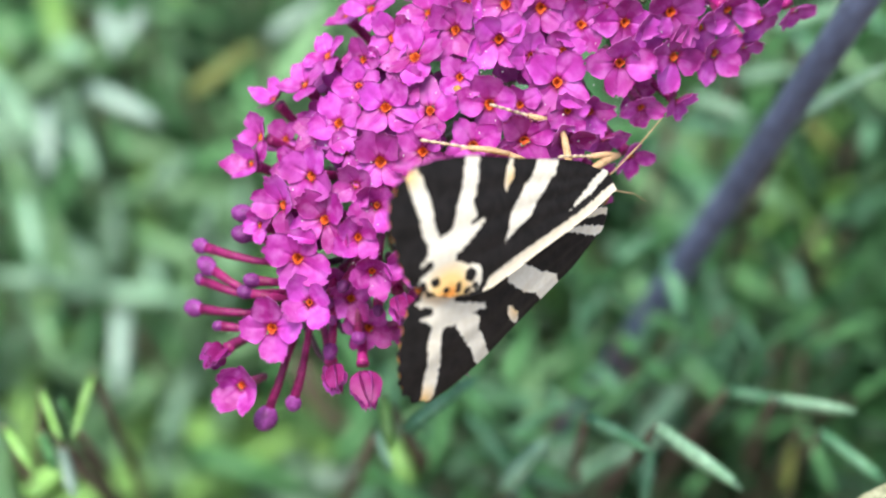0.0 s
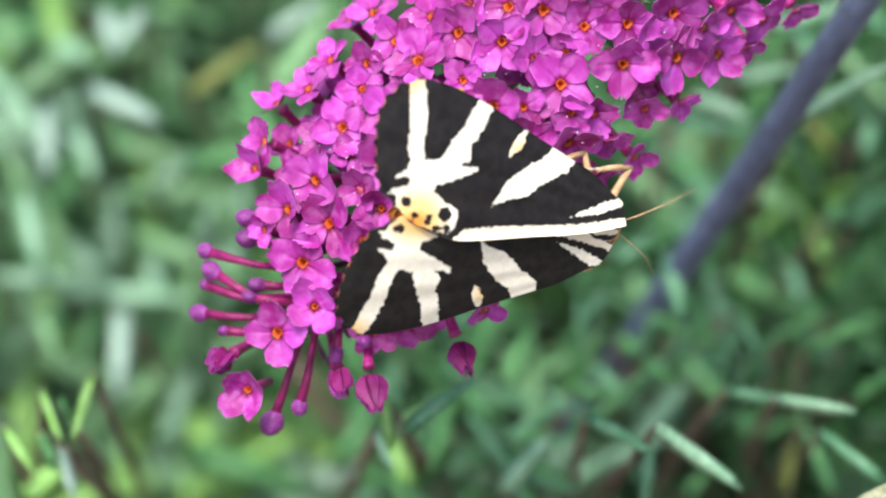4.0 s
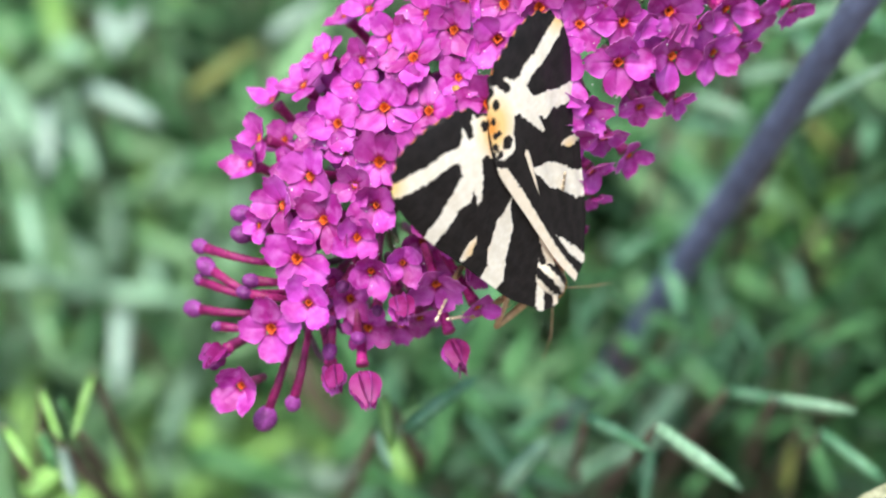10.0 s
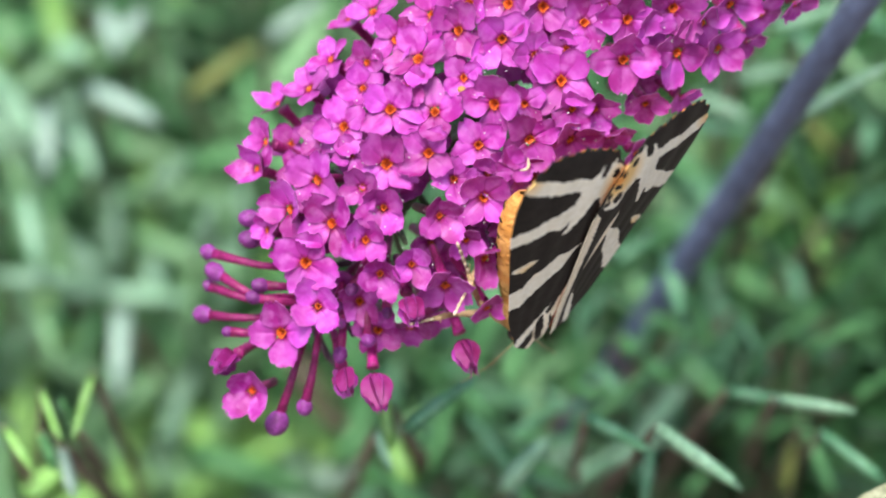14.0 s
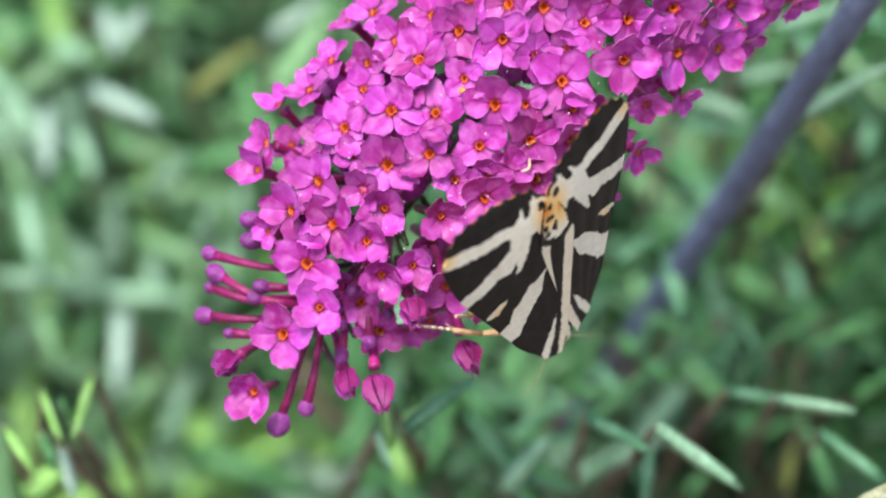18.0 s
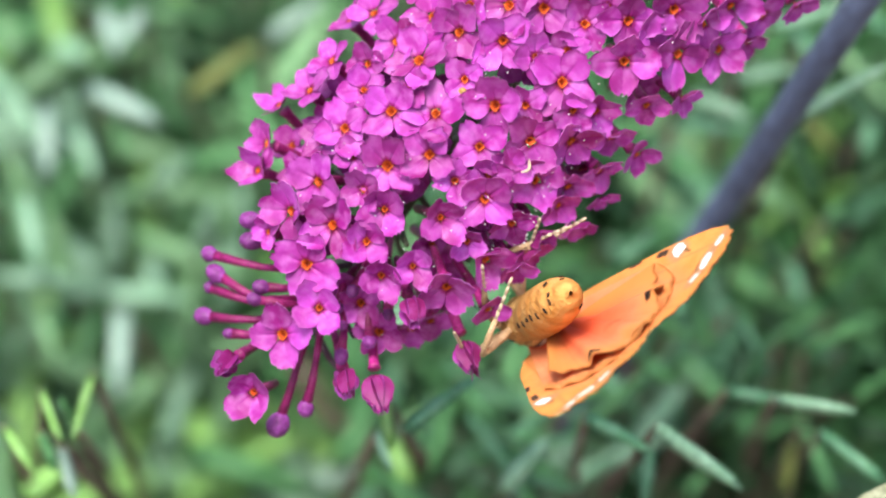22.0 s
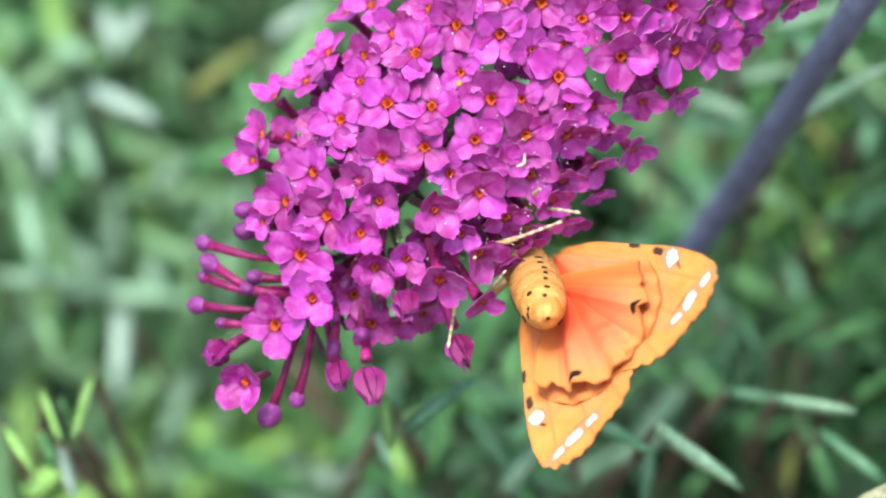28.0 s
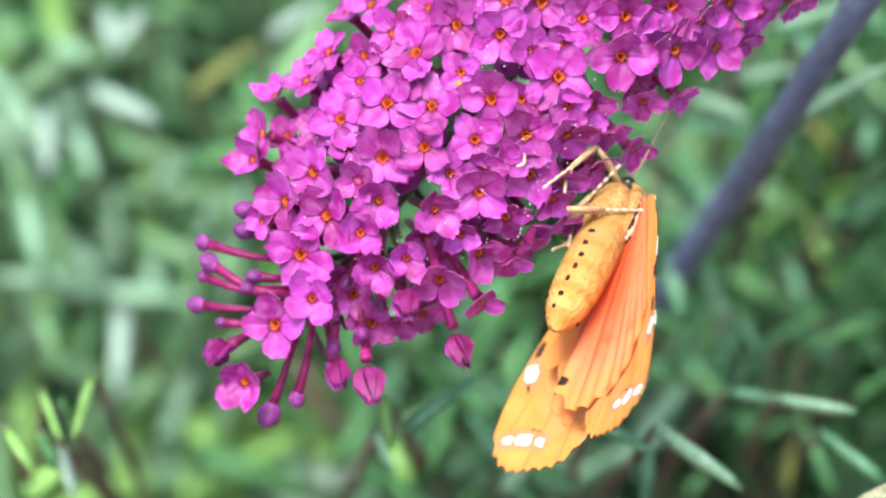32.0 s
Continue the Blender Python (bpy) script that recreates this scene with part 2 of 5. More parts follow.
# ---- rosemary behind the flower ----
def leaf_mesh(name, length, width, mat, bend=0.12):
    """A narrow blade with a lens-shaped section, along +x, base at the origin."""
    verts, faces, n = [], [], 7
    for i in range(n):
        f = i / (n - 1)
        w = 0.5 * width * (0.45 + 0.55 * math.sin(math.pi * min(1, f * 0.75 + 0.22))) * (1 if f < 0.85 else (1 - ((f - 0.85) / 0.15) ** 2 * 0.85))
        z = -bend * length * f * f
        for y, h in ((-w, 0.0), (0.0, 0.16 * width), (w, 0.0), (0.0, -0.10 * width)):
            verts.append((length * f, y, z + h))
    for i in range(n - 1):
        for k in range(4):
            a, b = i * 4 + k, i * 4 + (k + 1) % 4
            faces.append((a, b, b + 4, a + 4))
    faces += [(3, 2, 1, 0), tuple(4 * (n - 1) + k for k in range(4))]
    me = mesh_of(name, verts, faces, [mat])
    me["length"], me["width"] = length, width
    return me


LEAVES = {k: [leaf_mesh("leaf", l, w, m, b) for l, w, b in ((26, 2.1, 0.03), (31, 2.3, 0.07), (22, 2.0, 0.02), (35, 2.4, 0.05))]
          for k, m in (("mid", LEAF_MID), ("pale", LEAF_PALE), ("lime", LEAF_LIME), ("green", LEAF_GREEN), ("mint", LEAF_MINT), ("white", LEAF_WHITE), ("sage", LEAF_SAGE), ("olive", LEAF_OLIVE), ("twig", TWIG))}


def leaf_pose(rng, f, length, k, size):
    """A leaf on a shoot along +z: whorled, steeper towards the tip."""
    spread = 68 - 45 * f + rng.uniform(-10, 10)
    return (pose(0, 0, length * f * MM, 0, 0, k * 137.5 + rng.uniform(-20, 20)) @ pose(0, 0, 0, 0, -(90 - spread), 0)
            @ Matrix.Scale(size * (1.0 - 0.35 * f), 4))


def shoot(bush, m, length, kind, count, size, seed, apart):
    rng = random.Random(seed)
    pts = [(1.5 * math.sin(i * 0.9), 1.2 * math.cos(i * 1.1), length * i / 6 - (0 if i else 0.15 * length)) for i in range(7)]
    stem = part("shoot", mesh_of("shoot", *tube(pts, [1.3 - 0.13 * i for i in range(7)], 6), [TWIG if kind != "lime" else LEAF_LIME]), bush, m)
    poses = [leaf_pose(rng, (i + 0.5) / count, length, i, size) for i in range(count)]
    if apart:
        for p in poses:
            part("leaf", rng.choice(LEAVES[kind]), stem, p)
    else:
        verts, faces = [], []
        for p in poses:
            src = rng.choice(LEAVES[kind])
            base = len(verts)
            verts += [tuple((p @ v.co) / MM) for v in src.vertices]
            faces += [tuple(i + base for i in q.vertices) for q in src.polygons]
        tagged(part("leaves", mesh_of("leaves", verts, faces, [LEAVES[kind][0].materials[0]]), stem), kind="stuff")


def bush_thing(name, label, root):
    ob = new("rosemary_bush")
    ob.matrix_world = root
    return tagged(ob, label, "shrub", "shrubs behind the flower")


# single leaves that stand out: base and tip across and up, width, depth, kind (mm)
# most twig rows are brown blades added in place of soil seen between leaves
LEAVES_LEFT = []
LEAVES_LEFT += [
    (-51.7, 36.5, -49.6, 30.2, 3.1, 547, "white"), (-45.6, 36.5, -48.8, 29.9, 3.1, 547, "white"),
    (-52.8, 23.8, -42.0, 18.6, 3.7, 532, "white"), (-59.7, 21.5, -59.5, 10.8, 3.7, 537, "white"),
    (-56.2, 18.5, -52.8, 11.9, 3.6, 547, "pale"), (-51.4, 19.9, -50.0, 13.1, 2.4, 562, "green"),
    (-26.3, 31.1, -18.2, 36.1, 3.3, 532, "white"), (-38.9, 23.0, -27.8, 31.6, 3.1, 547, "olive"),
    (-45.2, 30.5, -41.0, 25.7, 3.4, 567, "sage"), (-27.2, 31.0, -26.3, 24.7, 3.4, 572, "sage"),
    (-23.0, 35.3, -18.9, 31.3, 4.0, 577, "lime"), (-37.6, 20.6, -36.5, 13.6, 4.0, 582, "sage"),
    (-45.9, 9.1, -39.5, 12.8, 3.7, 562, "pale"), (-44.7, 4.1, -38.7, 9.9, 3.4, 572, "sage"),
]
LEAVES_LEFT += [
    (-37.6, -0.8, -35.3, 7.1, 3.2, 547, "pale"), (-35.2, 10.3, -32.0, 0.5, 3.0, 567, "sage"),
    (-63.0, 8.1, -59.9, -3.5, 3.6, 542, "pale"), (-68.5, 10.2, -64.4, 1.4, 3.0, 562, "green"),
    (-56.7, 1.4, -51.9, -6.4, 3.3, 552, "pale"), (-68.0, -4.6, -54.7, -5.5, 3.4, 547, "pale"),
    (-58.6, -6.2, -38.6, -7.1, 3.9, 562, "pale"), (-45.9, -1.2, -43.5, -9.2, 4.3, 562, "pale"),
    (-47.9, -9.2, -47.9, -22.5, 3.7, 537, "white"), (-61.5, -9.8, -57.9, -17.5, 2.7, 547, "sage"),
    (-53.3, -8.1, -56.7, -20.2, 2.4, 552, "green"), (-45.5, -10.1, -42.6, -16.3, 3.0, 567, "green"),
    (-46.2, -18.0, -37.3, -26.3, 6.8, 592, "lime"), (-37.5, -18.5, -44.9, -27.3, 6.8, 592, "lime"),
]
LEAVES_LEFT += [
    (-47.7, -23.1, -35.6, -23.1, 6.8, 592, "lime"), (-50.7, -17.8, -48.3, -23.4, 1.4, 448, "lime"),
    (-44.0, -15.7, -46.0, -23.4, 1.5, 448, "lime"), (-46.5, -23.0, -47.4, -19.3, 1.3, 450, "green"),
    (-55.4, -22.7, -51.4, -27.9, 1.4, 452, "lime"), (-50.6, -23.3, -49.0, -28.1, 1.6, 455, "green"),
    (-48.5, -25.4, -46.6, -31.8, 1.9, 458, "white"), (-55.9, -33.4, -51.4, -29.6, 3.8, 480, "lime"),
    (-56.4, -31.1, -46.9, -28.4, 5.7, 577, "lime"), (-49.6, -32.3, -43.2, -38.6, 5.7, 582, "pale"),
    (-40.4, -35.6, -25.6, -37.8, 5.6, 587, "sage"), (-29.1, -38.4, -20.3, -36.5, 5.1, 592, "pale"),
    (-68.1, 30.1, -70.7, 37.3, 4.0, 572, "sage"), (-67.4, 38.8, -63.8, 30.6, 4.8, 582, "green"),
]
LEAVES_LEFT += [
    (-64.3, 40.4, -60.5, 34.9, 4.3, 592, "twig"), (-60.7, 32.4, -54.6, 27.9, 4.8, 582, "sage"),
    (-67.6, 23.0, -65.9, 16.9, 2.5, 552, "pale"), (-62.2, 32.8, -59.9, 31.9, 3.8, 572, "pale"),
    (-62.7, 25.6, -65.1, 30.2, 3.4, 582, "green"), (-42.1, 16.8, -48.4, 19.9, 4.3, 592, "twig"),
    (-72.7, -25.9, -66.9, -30.5, 4.9, 592, "twig"), (-49.5, 39.0, -42.1, 35.3, 4.5, 592, "sage"),
    (-42.4, 39.4, -35.0, 34.7, 4.5, 597, "green"), (-35.9, 30.0, -29.4, 23.5, 4.1, 597, "green"),
    (-44.1, 0.1, -41.4, 5.6, 3.3, 582, "green"), (-58.8, 10.3, -51.4, 3.8, 3.9, 592, "green"),
    (-56.0, 1.9, -50.4, -3.6, 3.9, 592, "green"), (-69.0, -10.8, -67.2, -21.6, 3.2, 577, "sage"),
]
LEAVES_LEFT += [
    (-49.5, -18.5, -47.1, -23.1, 3.9, 592, "twig"), (-60.5, -14.5, -57.8, -10.8, 2.5, 582, "green"),
    (-34.6, -30.3, -23.2, -27.5, 4.0, 607, "green"), (-37.0, -34.1, -42.2, -31.3, 4.4, 607, "sage"),
    (-21.3, -34.1, -28.9, -33.2, 4.4, 607, "green"), (-54.1, -40.2, -46.9, -36.6, 4.7, 572, "lime"),
    (-60.0, 12.7, -57.3, 5.5, 3.4, 577, "green"),
]

LEAVES_RIGHT = []
LEAVES_RIGHT += [
    (-7.3, -18.3, -6.4, -24.5, 1.7, 442, "lime"), (-7.2, -26.4, -4.5, -32.9, 3.4, 490, "lime"),
    (-4.7, -22.3, 4.0, -15.2, 1.8, 440, "mint"), (-8.4, -22.9, -6.5, -27.6, 1.4, 448, "pale"),
    (-6.6, -26.4, -1.7, -35.1, 3.6, 505, "green"), (7.4, -31.1, 11.9, -24.4, 2.7, 452, "pale"),
    (7.2, -27.9, 13.9, -22.8, 2.8, 490, "mint"), (0.2, -33.6, 5.2, -35.9, 4.2, 540, "pale"),
    (-0.2, -19.5, 1.4, -27.2, 1.7, 490, "green"), (2.7, -19.1, 6.3, -23.8, 1.7, 500, "green"),
    (17.6, -20.7, 26.1, -25.2, 1.8, 445, "mint"), (26.0, -21.7, 36.5, -29.7, 2.3, 440, "pale"),
    (26.2, -25.4, 25.4, -32.0, 2.0, 455, "mint"), (36.2, -18.2, 44.7, -19.8, 2.0, 460, "mint"),
]
LEAVES_RIGHT += [
    (41.9, -19.0, 51.5, -20.5, 2.0, 450, "pale"), (48.2, -23.5, 56.0, -29.7, 1.9, 458, "mint"),
    (49.4, -24.3, 53.7, -32.5, 2.1, 490, "green"), (47.6, -34.0, 48.4, -26.9, 1.7, 500, "olive"),
    (56.2, -21.0, 60.5, -17.3, 1.7, 490, "green"), (40.9, -8.9, 44.6, -16.8, 1.9, 500, "mint"),
    (40.1, -2.9, 43.8, -18.1, 3.4, 540, "mint"), (50.5, -2.0, 52.1, -8.6, 2.8, 525, "mint"),
    (51.2, -14.5, 62.9, -9.2, 1.8, 510, "green"), (34.7, -9.6, 37.7, -17.1, 2.5, 535, "mint"),
    (41.3, 24.0, 49.1, 25.1, 2.2, 505, "pale"), (35.0, 21.6, 43.5, 18.1, 2.2, 505, "pale"),
    (32.9, 17.5, 44.0, 17.2, 2.1, 510, "mint"), (45.0, 16.1, 56.3, 24.1, 2.2, 460, "pale"),
]
LEAVES_RIGHT += [
    (51.5, 32.2, 53.7, 27.4, 2.8, 520, "mint"), (45.9, 31.2, 54.8, 34.2, 2.0, 500, "pale"),
    (59.4, 34.0, 62.9, 30.3, 2.1, 510, "mint"), (25.3, 1.4, 30.2, -3.8, 3.8, 550, "mint"),
    (30.8, 4.5, 35.7, 2.5, 2.7, 540, "green"), (23.9, 8.4, 29.0, 5.0, 3.5, 560, "mint"),
    (55.3, 20.0, 58.4, 14.9, 2.5, 540, "olive"), (61.7, 18.4, 60.8, 13.5, 2.1, 520, "mint"),
    (59.2, 2.9, 62.8, 7.7, 2.1, 515, "mint"), (54.9, 4.0, 58.8, 6.8, 2.0, 520, "green"),
    (33.2, 13.8, 39.1, 10.7, 2.7, 540, "green"), (38.4, 0.9, 43.6, 3.5, 2.4, 550, "green"),
    (47.0, 1.8, 51.3, -2.5, 2.2, 540, "mid"), (56.1, -2.4, 61.1, 0.1, 2.0, 530, "mid"),
]
LEAVES_RIGHT += [
    (57.8, -9.9, 61.9, -4.9, 2.0, 530, "mid"), (49.0, -13.1, 53.9, -9.8, 1.8, 525, "green"),
    (58.9, -14.7, 64.5, -16.4, 2.0, 525, "mid"), (44.4, -27.1, 50.8, -23.9, 1.8, 510, "green"),
    (37.1, -20.3, 32.2, -17.0, 2.0, 520, "green"), (14.3, -20.3, 20.0, -23.5, 2.0, 520, "mint"),
    (20.0, -34.1, 24.9, -30.9, 2.1, 520, "mint"), (6.3, -36.4, 1.3, -33.1, 2.3, 530, "green"),
    (34.7, -35.8, 38.8, -31.7, 2.0, 520, "green"), (45.3, -35.8, 42.0, -30.9, 2.0, 520, "mid"),
    (58.9, -36.1, 53.9, -32.0, 2.0, 525, "mid"), (-14.4, -24.5, -10.9, -29.7, 2.5, 560, "green"),
    (-2.1, -17.8, 3.2, -15.1, 2.7, 570, "sage"), (10.2, -19.2, 15.4, -17.5, 2.5, 560, "green"),
]


LEAVES_RIGHT += [
    (30.8, -0.3, 32.1, -9.5, 2.8, 490, "mint"),
    (28.4, -9.2, 35.0, -12.7, 2.3, 495, "green"),
    (24.6, -12.3, 31.3, -19.8, 2.7, 500, "green"),
    (21.3, -16.2, 26.6, -22.2, 2.3, 500, "mint"),
    (34.5, -5.8, 36.6, -14.2, 2.3, 500, "green"),
    (17.7, -20.3, 24.0, -19.5, 2.2, 500, "green"),
    (26.8, -15.4, 29.1, -9.2, 2.0, 495, "mint"),
]


def lone_leaf(bush, inv, x1, y1, x2, y2, w, depth, kind, rng, stalked=False):
    a, b = Vector((x1, y1, -depth - rng.uniform(0, 8))), Vector((x2, y2, -depth))
    d = b - a
    mesh = LEAVES[kind][rng.randrange(4)]
    length, width = mesh["length"], mesh["width"]
    turn = d.to_track_quat("X", "Z").to_matrix().to_4x4() @ pose(0, 0, 0, rng.uniform(-35, 35))
    part("leaf", mesh, bush, inv @ SITE @ at(*a) @ turn @ Matrix.Diagonal((d.length / length, w / width, w / width, 1)))
    if stalked:                               # a thin stem runs back from the leaf into the bush
        foot = a + Vector((rng.uniform(-12, 12), rng.uniform(-40, -12), -rng.uniform(70, 110)))
        mid = a.lerp(foot, 0.4) + Vector((0, 0, -12))
        part("stem", mesh_of("stem", *tube([tuple(a), tuple(mid), tuple(foot)], [0.5, 0.7, 0.9], 6), [TWIG]), bush, inv @ SITE)


def build_bushes():
    rng = random.Random(11)
    bushes = [bush_thing("a", "pale grey-green rosemary bush with narrow leaves growing from soil", pose(-0.25, 0.45, -0.02)),
              bush_thing("b", "dark green rosemary bush with dense narrow leaves growing from soil", pose(0.2, 0.5, -0.02))]
    inverse = [b.matrix_world.inverted() for b in bushes]
    for which, rows in ((0, LEAVES_LEFT), (1, LEAVES_RIGHT)):
        for row in rows:
            lone_leaf(bushes[which], inverse[which], *row, rng, True)
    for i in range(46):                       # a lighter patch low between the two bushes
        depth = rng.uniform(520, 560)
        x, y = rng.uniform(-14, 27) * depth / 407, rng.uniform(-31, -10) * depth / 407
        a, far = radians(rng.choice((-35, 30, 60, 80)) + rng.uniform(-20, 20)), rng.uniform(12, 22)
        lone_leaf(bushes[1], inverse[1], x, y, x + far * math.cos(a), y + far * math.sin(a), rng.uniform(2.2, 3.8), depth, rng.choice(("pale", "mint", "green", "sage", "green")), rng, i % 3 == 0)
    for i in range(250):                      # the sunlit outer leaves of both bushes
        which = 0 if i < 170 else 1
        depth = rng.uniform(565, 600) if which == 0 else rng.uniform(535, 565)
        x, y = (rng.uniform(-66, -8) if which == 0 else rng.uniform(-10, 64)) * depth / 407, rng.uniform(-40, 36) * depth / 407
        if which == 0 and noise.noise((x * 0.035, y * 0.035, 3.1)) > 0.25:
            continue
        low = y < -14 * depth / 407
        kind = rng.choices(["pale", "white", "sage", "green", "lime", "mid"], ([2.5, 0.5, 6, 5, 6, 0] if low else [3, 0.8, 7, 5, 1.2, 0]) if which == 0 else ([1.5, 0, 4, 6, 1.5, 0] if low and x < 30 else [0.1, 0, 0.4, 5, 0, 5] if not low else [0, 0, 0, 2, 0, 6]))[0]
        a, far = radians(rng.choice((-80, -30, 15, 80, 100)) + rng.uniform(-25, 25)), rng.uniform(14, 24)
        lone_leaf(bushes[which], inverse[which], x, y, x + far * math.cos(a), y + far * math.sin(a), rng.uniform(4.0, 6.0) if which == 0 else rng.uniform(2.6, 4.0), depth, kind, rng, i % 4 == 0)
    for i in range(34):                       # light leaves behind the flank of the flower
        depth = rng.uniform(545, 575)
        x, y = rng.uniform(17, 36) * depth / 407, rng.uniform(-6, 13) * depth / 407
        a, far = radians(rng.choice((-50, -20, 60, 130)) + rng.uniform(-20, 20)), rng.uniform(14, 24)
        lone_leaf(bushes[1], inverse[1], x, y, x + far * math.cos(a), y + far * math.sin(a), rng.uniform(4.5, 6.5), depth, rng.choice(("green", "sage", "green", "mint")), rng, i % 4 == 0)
    for i in range(40):                       # lime shoots low on the paler bush
        depth = rng.uniform(575, 610)
        x, y = rng.uniform(-47, -18) * depth / 407, rng.uniform(-29, -11) * depth / 407
        a, far = radians(rng.choice((-60, 70, 100, 120)) + rng.uniform(-20, 20)), rng.uniform(14, 24)
        lone_leaf(bushes[0], inverse[0], x, y, x + far * math.cos(a), y + far * math.sin(a), rng.uniform(5.5, 8.0), depth, rng.choice(("lime", "lime", "green", "sage")), rng, i % 4 == 0)
    starts = ([], [])
    for i in range(360):
        near = i < 20
        x, y = rng.uniform(-62, 62) if i % 3 else rng.uniform(-62, -8), rng.uniform(-42, 36)
        if 150 < i < 200:
            x, y = rng.uniform(14, 62), rng.uniform(-18, 24)
        which = 0 if x < -8 else 1
        depth = rng.uniform(585, 615) if near else rng.uniform(600, 665) if which == 0 else rng.uniform(565, 650)
        s = depth / 407
        x, y = x * s, y * s
        if which == 0 and noise.noise((x * 0.03, y * 0.03, 7.7)) > 0.33:      # openings where the soil shows
            continue
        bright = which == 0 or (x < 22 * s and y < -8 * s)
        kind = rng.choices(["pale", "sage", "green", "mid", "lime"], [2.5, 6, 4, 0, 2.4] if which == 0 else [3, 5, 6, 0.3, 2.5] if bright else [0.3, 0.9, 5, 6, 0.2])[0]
        tip = SITE @ at(x, y, -depth).to_translation()
        lean = Vector((rng.uniform(-0.9, 0.9), rng.uniform(-0.9, 0.5), rng.uniform(0.4, 1.2)))
        m = Matrix.Translation(tip) @ lean.to_track_quat("Z", "Y").to_matrix().to_4x4() @ at(0, 0, -40)
        starts[which].append(inverse[which] @ m)
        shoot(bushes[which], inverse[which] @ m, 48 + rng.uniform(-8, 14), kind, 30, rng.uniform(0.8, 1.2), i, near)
    for bush, places in zip(bushes, starts):  # woody branches from the root to the shoots
        for m in places[::7]:
            tip = m.translation / MM
            bow = Vector((rng.uniform(-15, 15), rng.uniform(10, 40), rng.uniform(-10, 20)))
            line = [(0, 0, 0), tuple(tip * 0.35 + bow), tuple(tip * 0.7 + bow * 0.7), tuple(tip)]
            part("branch", mesh_of("branch", *tube(line, [4.0, 3.0, 2.0, 1.2], 8), [TWIG]), bush, None, "brown woody branch")
    for i in range(48):                       # loose sprays of fine needles low on the darker bush
        depth = rng.uniform(480, 590)
        cx, cy = rng.uniform(-14, 64) * depth / 500, rng.uniform(-42, 18) * depth / 500
        if cy > -6 and 12 < cx - 0.55 * cy < 54:      # clear of the stake
            continue
        way = rng.choice((-35, -28, 20, 35, 60, 85)) + rng.uniform(-10, 10)
        for k in range(5):
            a, far = radians(way + rng.uniform(-24, 24)), rng.uniform(7, 13)
            x, y = cx + k * 1.6 * math.cos(radians(way)), cy + k * 1.6 * math.sin(radians(way))
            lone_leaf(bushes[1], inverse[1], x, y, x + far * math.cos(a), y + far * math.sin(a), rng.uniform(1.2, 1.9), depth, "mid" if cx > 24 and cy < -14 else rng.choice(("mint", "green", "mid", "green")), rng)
    for which, pts, r in ((0, [(-23, -17, -560), (-20, -23, -560), (-16, -28, -562), (-12, -34, -565), (-7, -43, -570)], 1.6), (1, [(26, -25, -575), (34, -24, -572), (43, -24, -575)], 1.0)):
        part("twig", mesh_of("twig", *tube(pts, [r] * len(pts), 8), [TWIG]), bushes[which], inverse[which] @ SITE, "brown woody twig")


build_bushes()


# ---- a broad leaf close by ----
def build_corner_leaf():
    ob = tagged(new("leaf_stem"), "pale buff-green leaf on a thin stem beside the flower", "leaf")
    foot = SITE.inverted() @ Vector((0.10, 0.02, -0.03))
    ob.matrix_world = SITE @ Matrix.Translation(foot)
    home = Matrix.Translation(-foot)
    part("blade", leaf_mesh("blade", 14, 5.5, LEAF_CORNER, 0.05), ob, home @ at(44, -29.5, -392) @ pose(0, 0, 0, 35, 10, 22), "pale buff leaf blade")
    f = foot / MM
    line = [tuple(f), (f.x * 0.6 + 22, f.y * 0.6 - 22, f.z * 0.6 - 160), (48, -60, -398), (46, -40, -394), (44.3, -29.6, -392)]
    part("stem", mesh_of("stem", *tube(line, [1.4, 1.2, 0.9, 0.7, 0.5], 8), [LEAF_CORNER]), ob, home)


build_corner_leaf()


# ---- blue-grey stake ----
def build_stake():
    top, way = Vector((63.6, 52.2, -405.9)), Vector((-33.4, -59.1, -95.9))
    pts = [tuple(top + way * f) for f in (0, 0.4, 0.8, 1.2, 1.6, 2.0, 2.6, 3.4)]
    ob = new("garden_stake", mesh_of("garden_stake", *tube(pts, [2.1] * len(pts), 20), [STAKE]))
    ob.matrix_world = SITE
    tagged(ob, "blue-grey plastic garden stake slanting through the rosemary", "stake")


build_stake()


# ---- the buddleia panicle ----
def floret_depth(c, s):
    """Height of the panicle's rounded front over its axis, and its radius, at c across and s along."""
    r = 18.6 if s > 8 else 18.6 - 11.5 * ((8 - s) / 26) ** 1.3
    return 0.78 * math.sqrt(max(r * r - c * c, 0.06 * r * r)), r


